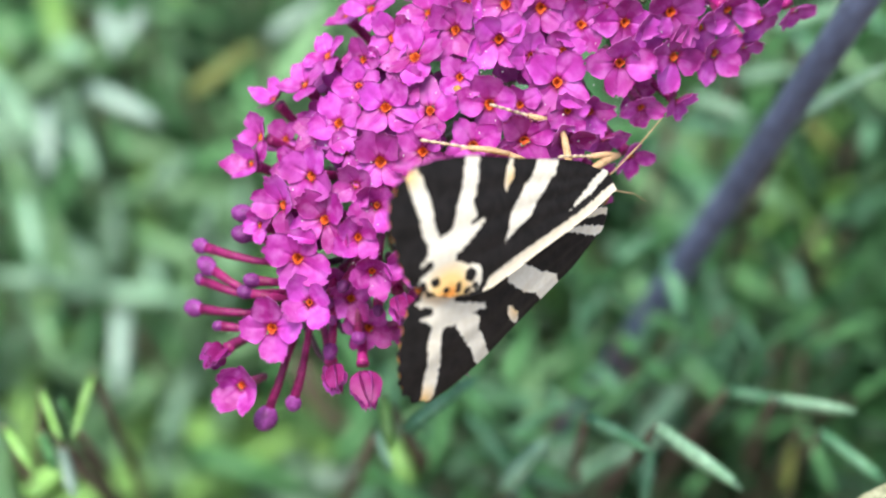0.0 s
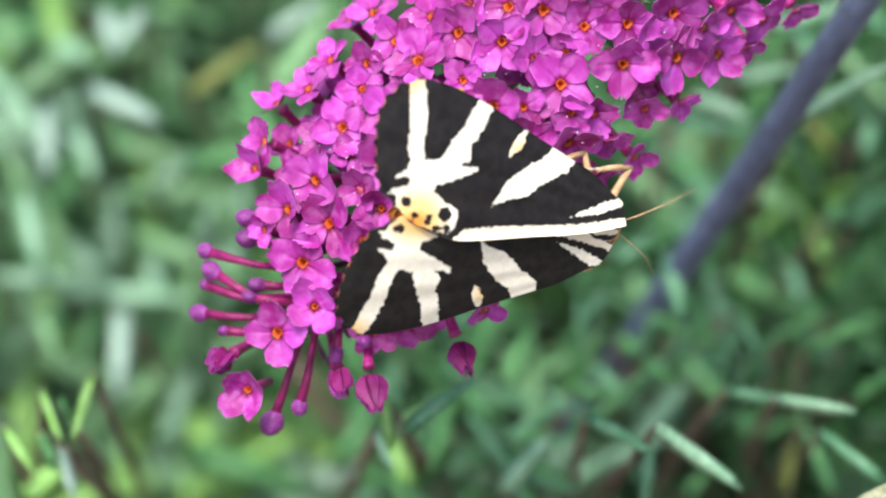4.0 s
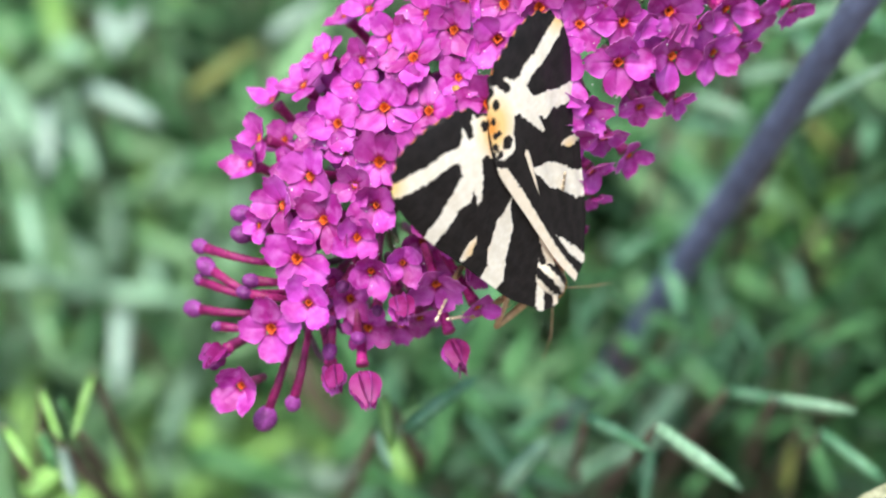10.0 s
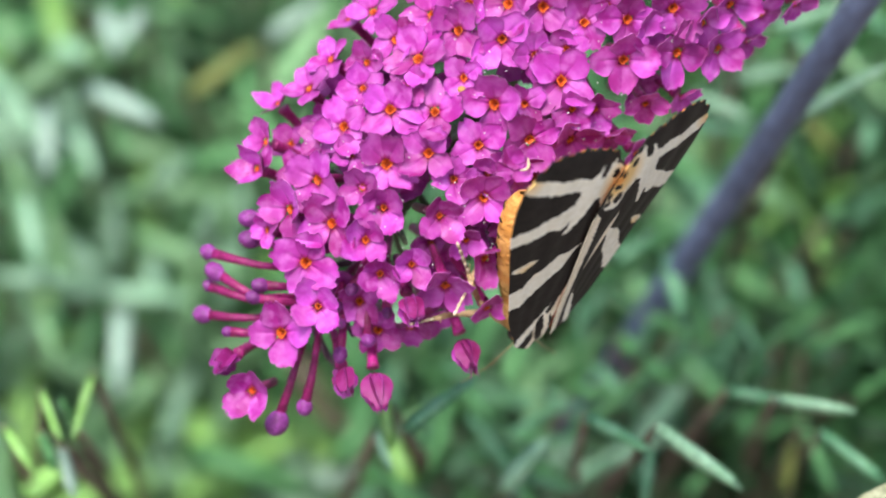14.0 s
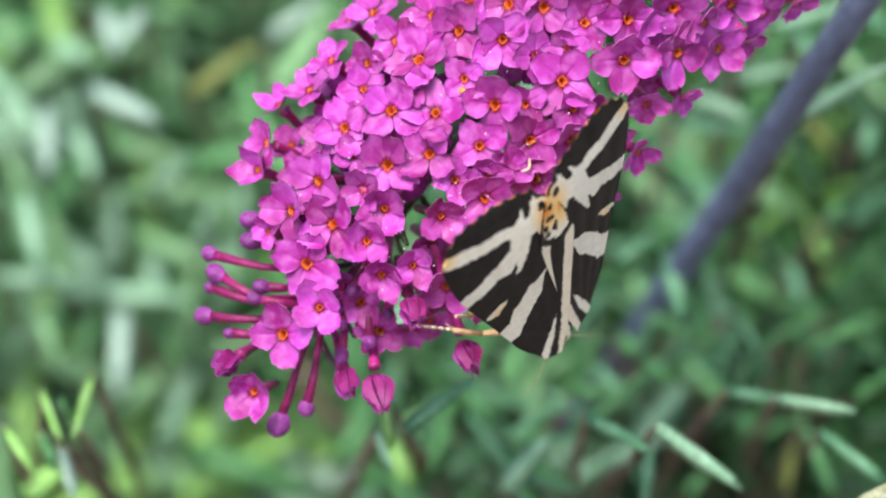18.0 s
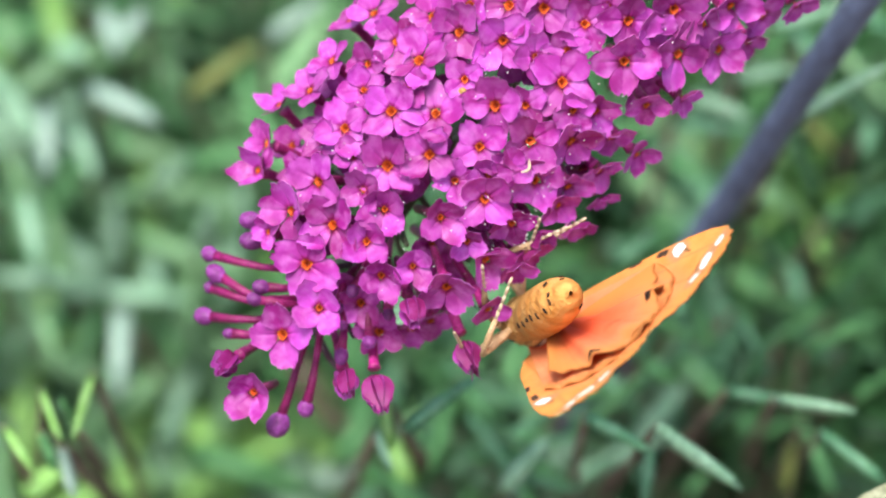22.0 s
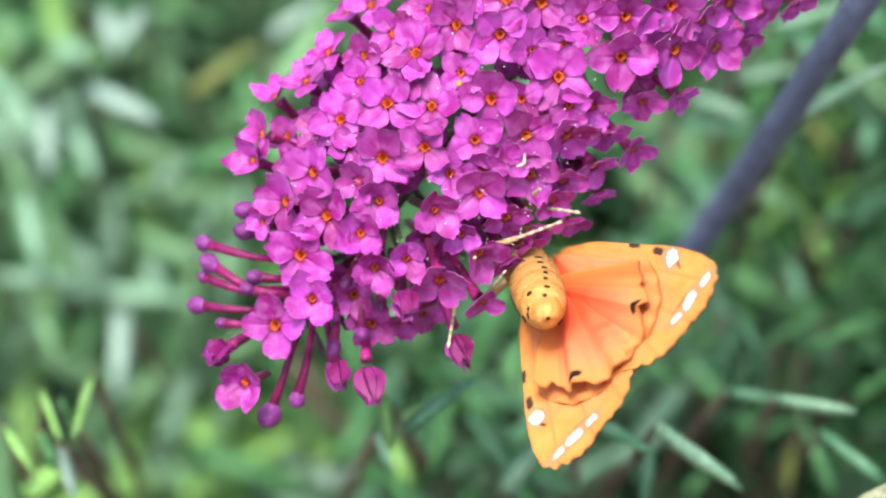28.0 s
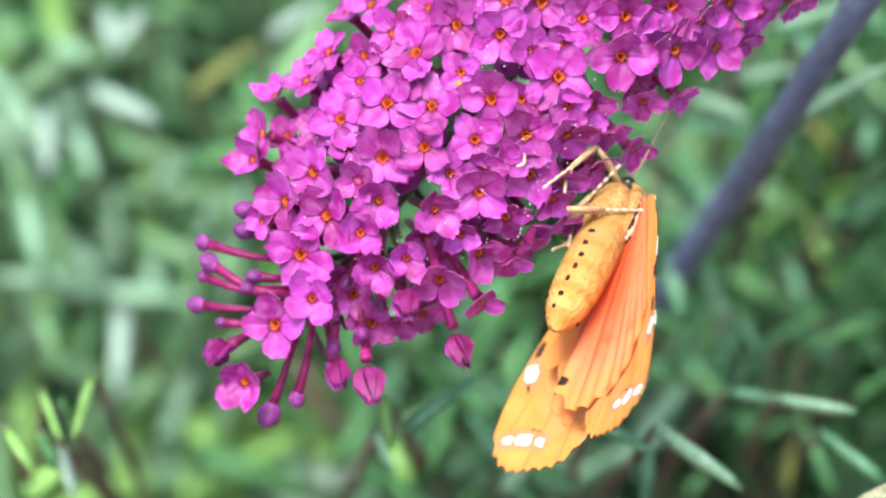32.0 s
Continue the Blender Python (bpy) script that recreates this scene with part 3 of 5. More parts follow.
def petal_mesh(seed, cup):
    """One lobe of a corolla, along +x from the throat: broad and rounded, with a finely toothed edge and real thickness."""
    rng = random.Random(seed)
    n, k, verts, reach = 10, 25, [], []
    frill = [rng.uniform(-1, 1) for _ in range(60)]
    edge = [sum(frill[a] * math.sin((a - 29) * 1.5 * (2 * j / (k - 1) - 1) + 6 * frill[a + 5]) for a in range(31, 35)) * 0.5 for j in range(k)]
    slant, notch = rng.uniform(-0.07, 0.07), rng.choice((0.0, 0.03, 0.07))
    for side in (0.022, -0.022):
        for i in range(n):
            f = i / (n - 1)
            half = 0.12 + 0.32 * math.sin(math.pi * (0.02 + 0.62 * f)) + 0.02 * frill[20 + i] * f
            for j in range(k):
                g = 2 * j / (k - 1) - 1
                tip = 1.0 - 0.34 * abs(g) ** 2.6 - notch * math.exp(-((g - slant) / 0.2) ** 2) + 0.06 * edge[j] + 0.055 * frill[j] + slant * g
                x = 0.15 + (tip - 0.15) * f
                y = g * half
                z = cup * x * x + 0.10 * g * g * f + 0.045 * math.sin(3.4 * g + seed) * f * f + 0.03 * edge[-1 - j] * f ** 3 - 0.05 * math.exp(-(g / 0.16) ** 2) * (1 - f) + side * (1 - 0.6 * f)
                verts.append((x, y, z))
                reach.append(f)
    faces, mats, m = [], [], n * k
    for i in range(n - 1):
        for j in range(k - 1):
            a = i * k + j
            faces.append((a, a + k, a + k + 1, a + 1))
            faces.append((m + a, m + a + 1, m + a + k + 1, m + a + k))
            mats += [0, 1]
    rim = [(i, 0) for i in range(n)] + [(n - 1, j) for j in range(1, k)] + [(i, k - 1) for i in range(n - 2, -1, -1)]
    for (a, b), (c, d) in zip(rim, rim[1:]):
        p, q = a * k + b, c * k + d
        faces.append((p, q, m + q, m + p))
        mats.append(0)
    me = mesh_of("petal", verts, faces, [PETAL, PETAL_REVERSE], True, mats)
    me.attributes.new("reach", "FLOAT", "POINT").data.foreach_set("value", reach)
    return me


PETALS = [petal_mesh(i, c) for i, c in enumerate((0.02, 0.20, -0.10, 0.26, 0.10, 0.30, -0.04, 0.16, 0.24, -0.08, 0.18, 0.12))]
CUPPED = [petal_mesh(20 + i, 0.55 + 0.15 * i) for i in range(3)]
CLOSING = [petal_mesh(30 + i, 1.15 + 0.2 * i) for i in range(3)]


def throat_mesh():
    """A funnel: an orange rim that sinks into a dark red mouth."""
    verts, faces, mats = [], [], []
    for r, z in ((0.235, 0.005), (0.20, 0.012), (0.165, -0.02), (0.11, -0.10), (0.05, -0.20), (0.004, -0.22)):
        for k in range(20):
            a = k * math.pi / 10
            w = r * (1 + 0.10 * math.cos(4 * a) + 0.05 * math.sin(3 * a + 1))
            verts.append((w * math.cos(a), w * math.sin(a), z))
    for i in range(5):
        for k in range(20):
            p, q = i * 20 + k, i * 20 + (k + 1) % 20
            faces.append((p, q, q + 20, p + 20))
            mats.append(0 if i < 3 else 1)
    return mesh_of("throat", verts, faces, [THROAT, THROAT_DEEP], True, mats)


THROAT_MESH = throat_mesh()


def tube_mesh(length):
    pts = [(0, 0, -length), (0.1, 0, -length * 0.6), (0, 0.05, -length * 0.25), (0, 0, -1.2), (0, 0, -0.85)]
    v, f = tube(pts, [0.5, 0.55, 0.62, 0.7, 0.78], 9)
    return mesh_of("corolla_tube", v, f, [TUBE])


TUBES = [tube_mesh(7.0), tube_mesh(8.5)]

panicle = tagged(new("buddleia_panicle"), "magenta buddleia flower panicle with orange-eyed florets and closed buds", "flower")
PANICLE_AT, PANICLE_TURN = (-12.14, -3.11, -418.0), -39.5


UPWARD = Matrix.Rotation(radians(-PANICLE_TURN), 3, "Z") @ Vector((0, 1, 0))


def floret(c, s, size, roll, depth_in=0.0, style=0, rng=random):
    """style 0 is wide open, 1 cupped, 2 still closing."""
    h, r = floret_depth(c, s)
    out = Vector((c / r * 0.9, -0.04 - (0.16 if style else 0.36) * min(1.0, max(0.0, (14 - s) / 14)), h / r + 0.3)).normalized()
    out = (out + Vector((rng.uniform(-0.22, 0.22), rng.uniform(-0.22, 0.22), 0))).normalized()
    if c > 5 and s < 36:                      # the shaded flank hangs its florets outwards and down
        out = (out + min(1.0, (c - 5) / 8) * Vector((0.30, -0.25, -0.1))).normalized()
    if style == 2:
        out = (out - 0.35 * UPWARD).normalized()
    y = (UPWARD - out * UPWARD.dot(out)).normalized()
    if c > 9.5 and 14 < s < 34:
        depth_in += 1.6
    m = at(c, s, h - depth_in) @ Matrix((y.cross(out), y, out)).transposed().to_4x4()
    body = part("floret", rng.choice(TUBES), panicle, m)
    for k in range(4):
        mesh = rng.choice((PETALS, CUPPED, CLOSING)[style])
        wide = size * (1, 1, 1.1)[style] * rng.uniform(0.94, 1.06)
        turn = 90 * k + roll + 90 + rng.uniform(-5, 5)
        rise = math.sin(radians(turn))
        lift = (-12, -10, -34)[style] - (14, 6, 3)[style] * rise + rng.uniform(-9, 9)      # upper lobes nod forward, lower ones lie open
        part("petal", mesh, body, pose(0, 0, 0.00003 * k, 0, 0, turn) @ pose(0, 0, 0, rng.uniform(-7, 7), lift, 0)
             @ Matrix.Diagonal((wide * (1, 1.15, 1.05)[style], wide * rng.uniform(0.97, 1.08) * (1, 1.25, 1.4)[style], wide, 1)))
    if style < 2:
        part("throat", THROAT_MESH, body, at(0, 0, 0.03 * size) @ Matrix.Diagonal((size * rng.uniform(0.52, 0.68), size * rng.uniform(0.54, 0.72), size * 0.8, 1)))
    return body


def bud_mesh(r, skew, tall):
    """A closed bud: four folded lobes with seams between them, a little skewed."""
    v, f = ball(1, 1, 1, 10, 16)
    out = []
    for x, y, z in v:
        a = math.atan2(y, x)
        w = r * (1 + 0.09 * math.cos(4 * a + z) - 0.12 * max(0.0, -z) + 0.04 * math.sin(3 * a + 7 * skew))
        out.append((x * w + skew * r * z, y * w, z * r * tall * (1 + 0.05 * math.cos(4 * a) * (z > 0.5))))
    return mesh_of("bud", out, f, [BUD])


def bud(c, s, c2, s2, r, rng):
    """A closed bud on its tube, from the stalk side (c2, s2) out to (c, s)."""
    h = floret_depth(c2, s2)[0]
    a, b = Vector((c2, s2, h * 0.55)), Vector((c, s, floret_depth(c, s)[0] * 0.75))
    d = b - a
    q = d.to_track_quat("Z", "Y").to_matrix().to_4x4()
    n = d.length
    root = (at(*a) @ q).inverted() @ (Vector((c2 * 0.35, s2 + 3.5, h * 0.2)) * MM) / MM
    v, f = tube([tuple(root), tuple(root * 0.45), (0, 0, 0), (0.1, 0, n * 0.5), (0, 0, n)], [0.4, 0.42, 0.42, 0.5, 0.62], 9)
    stem = part("bud_tube", mesh_of("bud_tube", v, f, [TUBE]), panicle, at(*a) @ q)
    part("bud", bud_mesh(r, rng.uniform(-0.08, 0.08), rng.uniform(1.1, 1.45)), stem, at(0, 0, n + r * 0.6))


FLORETS = []
FLORETS.append([(-16.3, 26.2, 3.2, 20, 0), (-18.1, 24.0, 2.7, 60, 0), (-10.6, 29.9, 3.6, 10, 0), (-8.2, 33.5, 3.3, 40, 0), (-4.7, 36.1, 3.8, 20, 0), (-1.5, 38.3, 4.0, 45, 0), (9.9, 47.5, 4.2, 45, 0), (14.6, 52.2, 3.6, 10, 0), (18.3, 54.2, 3.6, 0, 0), (20.6, 57.4, 2.7, 30, 0)])
FLORETS.append([(-16.6, 19.0, 3.2, 30, 0), (-13.1, 21.2, 2.9, 10, 0), (-12.1, 25.2, 3.3, 35, 0), (-8.7, 25.0, 3.9, 18, 0), (-3.4, 26.5, 2.8, 45, 0), (-7.2, 30.3, 3.8, 45, 0), (-2.8, 32.6, 4.0, 45, 0), (3.2, 39.8, 3.5, 30, 0), (6.7, 43.2, 3.9, 0, 0), (1.2, 33.5, 3.2, 10, 0)])
FLORETS.append([(-16.4, 14.8, 3.3, 30, 0), (-18.4, 11.3, 2.2, 10, 1), (-16.5, 7.1, 3.0, 25, 0), (-15.4, 4.0, 2.4, 10, 1), (-10.5, 13.9, 3.6, 20, 0), (-11.7, 11.3, 2.9, 60, 0), (-7.6, 18.6, 4.1, 50, 0), (-3.5, 21.5, 3.9, 2, 0), (1.1, 26.4, 4.2, 0, 0), (5.3, 33.1, 4.2, 48, 0)])
FLORETS.append([(10.1, 33.2, 3.3, 20, 0), (9.2, 39.4, 4.1, 2, 0), (13.4, 44.0, 4.2, -4, 0), (16.7, 47.6, 3.6, -20, 0), (17.1, 40.8, 2.5, 35, 0), (14.3, 37.4, 2.9, 10, 0), (-4.1, 13.6, 4.2, 45, 0), (-1.2, 17.5, 3.7, 40, 0), (2.6, 21.7, 3.5, 30, 0), (6.6, 25.8, 3.9, 38, 0)])
FLORETS.append([(10.1, 28.8, 3.8, 42, 0), (13.4, 32.1, 3.2, 15, 0), (17.0, 32.6, 2.8, 30, 0), (-9.0, 7.4, 3.9, 60, 0), (-9.3, 2.9, 3.9, 5, 0), (-4.7, 4.6, 4.2, 35, 0), (-4.5, 9.9, 2.9, 20, 0), (-1.3, 9.6, 2.8, 30, 1), (4.1, 12.8, 2.7, 45, 1)])
FLORETS.append([(6.7, 17.6, 3.9, 40, 0), (9.8, 22.8, 3.8, 35, 0), (13.1, 24.7, 3.2, 20, 0), (14.8, 28.3, 2.8, 40, 0), (2.8, 17.0, 2.9, 5, 0), (6.6, 22.0, 2.9, 60, 0), (-4.3, -0.7, 4.2, 58, 0), (-0.6, 5.5, 2.7, 40, 1), (5.1, 6.6, 2.4, 45, 1), (3.0, 3.6, 2.7, 30, 1)])
FLORETS.append([(11.0, 12.3, 2.8, 15, 1), (14.3, 16.0, 2.8, 40, 0), (13.8, 18.4, 2.0, 0, 1), (16.6, 21.9, 2.7, 30, 0), (13.6, 22.3, 2.9, 50, 0), (10.8, 17.4, 3.1, 20, 0), (14.1, 13.5, 2.8, 40, 0), (9.5, 7.2, 3.9, 42, 0), (14.8, 8.1, 2.9, 20, 0), (7.1, 3.4, 2.3, 10, 2)])
FLORETS.append([(14.9, 3.5, 2.3, 20, 2), (-0.1, -3.7, 2.9, 35, 1), (-1.5, -8.7, 4.2, 4, 0), (-0.0, -16.0, 3.0, 40, 1), (-4.1, -14.3, 2.3, 20, 2), (9.5, -5.8, 2.7, 0, 2), (6.5, -7.7, 2.1, 30, 2), (17.1, 26.2, 2.2, 30, 0), (-11.6, 18.6, 2.9, 20, 0), (9.5, 43.9, 3.2, 30, 0)])
FLORETS.append([(13.5, 48.4, 3.3, 30, 0), (3.5, 36.2, 2.9, 10, 0), (-7.8, 12.0, 2.5, 30, 0), (-10.0, -0.6, 2.2, 10, 0), (8.1, 12.6, 2.5, 60, 0), (8.2, 31.5, 2.9, 30, 0), (3.7, 28.5, 2.8, 30, 0), (5.3, 20.0, 2.8, 10, 0), (18.9, 50.8, 2.6, 15, 0), (-7.6, 21.8, 2.8, 40, 0)])

BUDS = [(-12.0, -0.7, -8.8, 0.8, 1.0), (-10.5, -2.5, -6.9, -0.5, 1.0), (-13.6, -6.9, -8.3, -4.4, 0.9), (-11.4, -8.3, -6.2, -7.5, 1.0), (-11.3, -10.0, -6.5, -8.1, 0.7), (-9.6, -12.8, -5.2, -9.7, 1.0), (-6.2, -12.5, -3.6, -10.5, 0.6), (-6.1, -7.4, -2.3, -5.1, 0.8), (5.5, -13.4, 3.3, -8.9, 0.9), (4.2, -16.6, 2.0, -10.8, 1.3), (4.9, -6.1, 2.9, -3.3, 0.8), (6.3, -2.9, 3.3, 0.3, 0.8), (2.8, -3.5, 0.8, -1.8, 0.6), (-6.4, -5.8, -3.5, -3.6, 0.8), (1.2, -2.2, 0.1, 0.2, 0.8), (1.5, 0.5, 0.8, 3.3, 0.7), (6.1, 0.9, 3.4, 3.8, 0.6)]


def build_panicle():
    rng = random.Random(5)
    drops, mist = [], random.Random(77)
    for rowset in FLORETS:
        for c, s, size, roll, style in rowset:
            body = floret(c, s, size, roll + rng.uniform(-5, 5), rng.uniform(-0.5, 0.5), style, rng)
            wet = mist.choice((0, 4, 10)) if style == 0 else (14, 30)[mist.random() < 0.6] if style == 1 else 0
            start = mist.uniform(0, 6.3)
            for k in range(wet):              # fine dew along the rims
                a = start + mist.uniform(0, 2.4)
                d = size * mist.uniform(0.8, 1.0)
                p = body.matrix_local @ (Vector((d * math.cos(a), d * math.sin(a), size * ((0.22, 0.62)[style] + mist.uniform(-0.05, 0.1)))) * MM) / MM
                v, f = ball(*[mist.uniform(0.03, 0.09)] * 3, 4, 6)
                drops.append(([tuple(Vector(q) + p) for q in v], f))
    for i in range(52):                       # florets deeper in, between the front ones
        s = rng.uniform(-2, 62)
        c = rng.uniform(-0.82, 0.74) * floret_depth(0, s)[1]
        hollow = 5.0 if -2 < c < 12 and 2 < s < 14 else 0.0
        floret(c, s, rng.uniform(2.6, 3.3), rng.uniform(0, 90), hollow + rng.uniform(4.0, 7.0), 0 if rng.random() < 0.8 else 1, rng)
    for rowset in FLORETS:                    # dew on the rims of the petals
        for c, s, size, roll, style in rowset:
            for k in range(rng.choice((2, 3, 5, 8, 14))):
                a, d = rng.uniform(0, 6.3), size * rng.uniform(0.55, 1.15)
                x, y = c + d * math.cos(a), s + d * math.sin(a)
                if abs(x) > 0.72 * floret_depth(0, y)[1] or y < 2:
                    continue
                z = floret_depth(c, s)[0] + 0.6 - 0.28 * d * (math.cos(a) * c / 10 if abs(c) < 14 else math.cos(a) * c / 7)
                v, f = ball(*[rng.uniform(0.04, 0.10)] * 3, 4, 6)
                drops.append(([(p + x, q + y, w + z) for p, q, w in v], f))
    tagged(part("dew", mesh_of("dew", *joined(*drops), [DEW]), panicle, None, "tiny clear dew drops"), kind="stuff")
    crumb = part("pollen_crumb", mesh_of("pollen_crumb", *ball(0.5, 0.45, 0.4, 8, 10, 0.12, 3), [CHEST]), panicle, at(-2.7, 25.3, floret_depth(-2.7, 25.3)[0] + 0.8), "beige crumb caught between petals")
    curl = [(8.0 + 0.5 * math.sin(i * 0.6), 22.4 + 0.28 * i, floret_depth(8, 23)[0] + 1.0 + 0.3 * math.sin(i * 0.5)) for i in range(7)]
    part("withered_style", mesh_of("withered_style", *tube(curl, [0.08, 0.16, 0.2, 0.2, 0.18, 0.14, 0.05], 8), [LEG_BAND]), panicle, None, "whitish curled thread")
    for c, s, c2, s2, r in BUDS:
        bud(c, s, c2, s2, r, rng)
    pts = [(0, -9, 0), (0.4, 0, 0), (-0.3, 15, 0.4), (0.3, 30, 0), (0, 50, -0.4), (1, 75, -2), (6, 140, -10), (20, 300, -60)]
    part("stalk", mesh_of("stalk", *tube(pts, [0.5, 0.8, 1.1, 1.3, 1.5, 1.7, 2.2, 3.0], 10), [STALK]), panicle, None, "grey-green stalk")
    for i in range(46):                       # side stalks that carry the florets
        s = -7 + i * 1.5
        a = i * 137.5
        h, r = floret_depth(0, s)
        tip = Vector((math.cos(radians(a)) * r * 0.55, s - 1.5, math.sin(radians(a)) * r * 0.42))
        part("side_stalk", mesh_of("side_stalk", *tube([(0, s + 1, 0), tuple(tip * 0.6 + Vector((0, s * 0.4, 0))), tuple(tip)], [0.45, 0.4, 0.3], 6), [STALK if i % 3 else CALYX]), panicle)


build_panicle()


# ---- the moth ----
COSTA = [(0.2, 0.1), (1.8, 0.8), (3.1, 0.5), (6.9, 0.0), (10.6, -1.2), (15.6, -2.9), (21.4, -4.8), (25.0, -6.4), (27.7, -7.9), (29.4, -9.5), (30.3, -11.3), (30.3, -13.6), (29.5, -15.4), (28.1, -16.9)]
INNER = [(-0.6, -0.6), (2.3, -5.0), (7.3, -11.0), (10.4, -14.8), (12.9, -17.5), (15.3, -18.9), (17.8, -19.9), (19.5, -20.2), (21.0, -20.3), (22.9, -20.4), (24.8, -19.6), (26.6, -18.2), (28.1, -16.9)]
FORK = [(30.2, -10.4), (29.0, -8.9), (27.2, -10.2), (25.6, -11.4), (24.0, -13.4), (22.2, -14.6), (21.1, -13.1), (21.6, -11.4), (21.9, -8.8), (22.6, -6.4), (22.9, -5.0), (21.0, -4.2), (20.5, -6.0), (19.9, -7.9), (19.6, -9.7), (18.6, -10.4), (18.9, -12.0), (17.3, -10.2), (17.0, -10.7), (18.1, -13.1), (19.2, -15.4), (18.8, -16.0), (16.6, -15.5), (15.2, -15.1), (14.5, -15.8), (14.0, -16.8), (13.9, -17.6), (15.2, -18.6), (17.2, -19.6), (19.1, -20.1), (20.6, -20.2), (21.6, -19.4), (22.3, -20.2), (22.2, -19.1), (21.4, -17.7), (21.9, -17.0), (23.3, -18.6), (22.9, -16.9), (23.2, -16.0), (24.7, -15.2), (26.4, -13.4), (28.3, -11.9)]
DASH = [(16.6, -4.3), (16.1, -2.8), (15.3, -4.3), (15.2, -5.7), (15.4, -6.8), (16.1, -6.0)]
BAND = [(12.5, -1.6), (9.5, -0.8), (9.1, -2.1), (10.2, -5.1), (10.7, -8.0), (12.0, -10.0), (12.7, -11.9), (13.0, -10.9), (13.6, -8.7), (13.2, -5.8), (12.4, -3.6)]
MARGIN = [(13.1, -17.4), (13.0, -15.8), (10.6, -12.8), (7.4, -9.2), (3.2, -4.3), (0.2, -0.2), (-0.7, -0.3), (1.6, -4.4), (4.6, -8.6), (8.3, -12.8), (11.8, -17.0)]
ROOT_MARK = [(5.1, -5.4), (4.0, -2.6), (3.0, -0.1), (2.0, 1.2), (1.3, 0.6), (2.8, -2.4)]


def smooth_line(points, n):
    """n points at even steps along a rounded line through the given ones."""
    p = np.array([points[0], *points, points[-1]], float)
    out = []
    for i in range(1, len(p) - 2):
        for t in np.linspace(0, 1, 12, endpoint=False):
            a, b, c, d = p[i - 1:i + 3]
            out.append(0.5 * (2 * b + (c - a) * t + (2 * a - 5 * b + 4 * c - d) * t ** 2 + (3 * b - a - 3 * c + d) * t ** 3))
    out = np.array(out + [p[-1]])
    d = np.r_[0, np.cumsum(np.linalg.norm(np.diff(out, axis=0), axis=1))]
    return np.stack([np.interp(np.linspace(0, d[-1], n), d, out[:, k]) for k in (0, 1)], 1)


def inside(points, polygon):
    """Signed distance to a polygon's edge, positive inside."""
    p, q = np.asarray(polygon, float), np.roll(np.asarray(polygon, float), -1, 0)
    e = q - p
    w = points[:, None] - p[None]
    f = np.clip((w * e).sum(2) / np.maximum((e * e).sum(1), 1e-9), 0, 1)
    d = np.linalg.norm(w - f[..., None] * e, axis=2).min(1)
    y, x = points[:, 1:2], points[:, 0:1]
    crosses = ((p[:, 1] > y) != (q[:, 1] > y)) & (x < e[:, 0] * (y - p[:, 1]) / np.where(e[:, 1] == 0, 1e-9, e[:, 1]) + p[:, 0])
    return np.where(crosses.sum(1) % 2 == 1, d, -d)


def disc(points, x, y, r, stretch=1.0, turn=0.0):
    dx, dy = points[:, 0] - x, points[:, 1] - y
    a, b = dx * math.cos(turn) + dy * math.sin(turn), -dx * math.sin(turn) + dy * math.cos(turn)
    return r - np.hypot(a / stretch, b)


def block(points, x, y, r, stretch=1.0, turn=0.0):
    """Like disc, but with square corners."""
    dx, dy = points[:, 0] - x, points[:, 1] - y
    a, b = dx * math.cos(turn) + dy * math.sin(turn), -dx * math.sin(turn) + dy * math.cos(turn)
    return r - np.maximum(np.abs(a) / stretch, np.abs(b)) - 0.15 * np.minimum(np.abs(a) / stretch, np.abs(b))


SWEEP = radians(42)


def wing_point(u, v, z, side):
    """From the wing's plane (u out to the tip, v to the front edge) to the moth's space; side -1 is the left wing."""
    x = -u * math.sin(SWEEP) - v * math.cos(SWEEP)
    y = -u * math.cos(SWEEP) + v * math.sin(SWEEP)
    return (x if side < 0 else -x), y, z


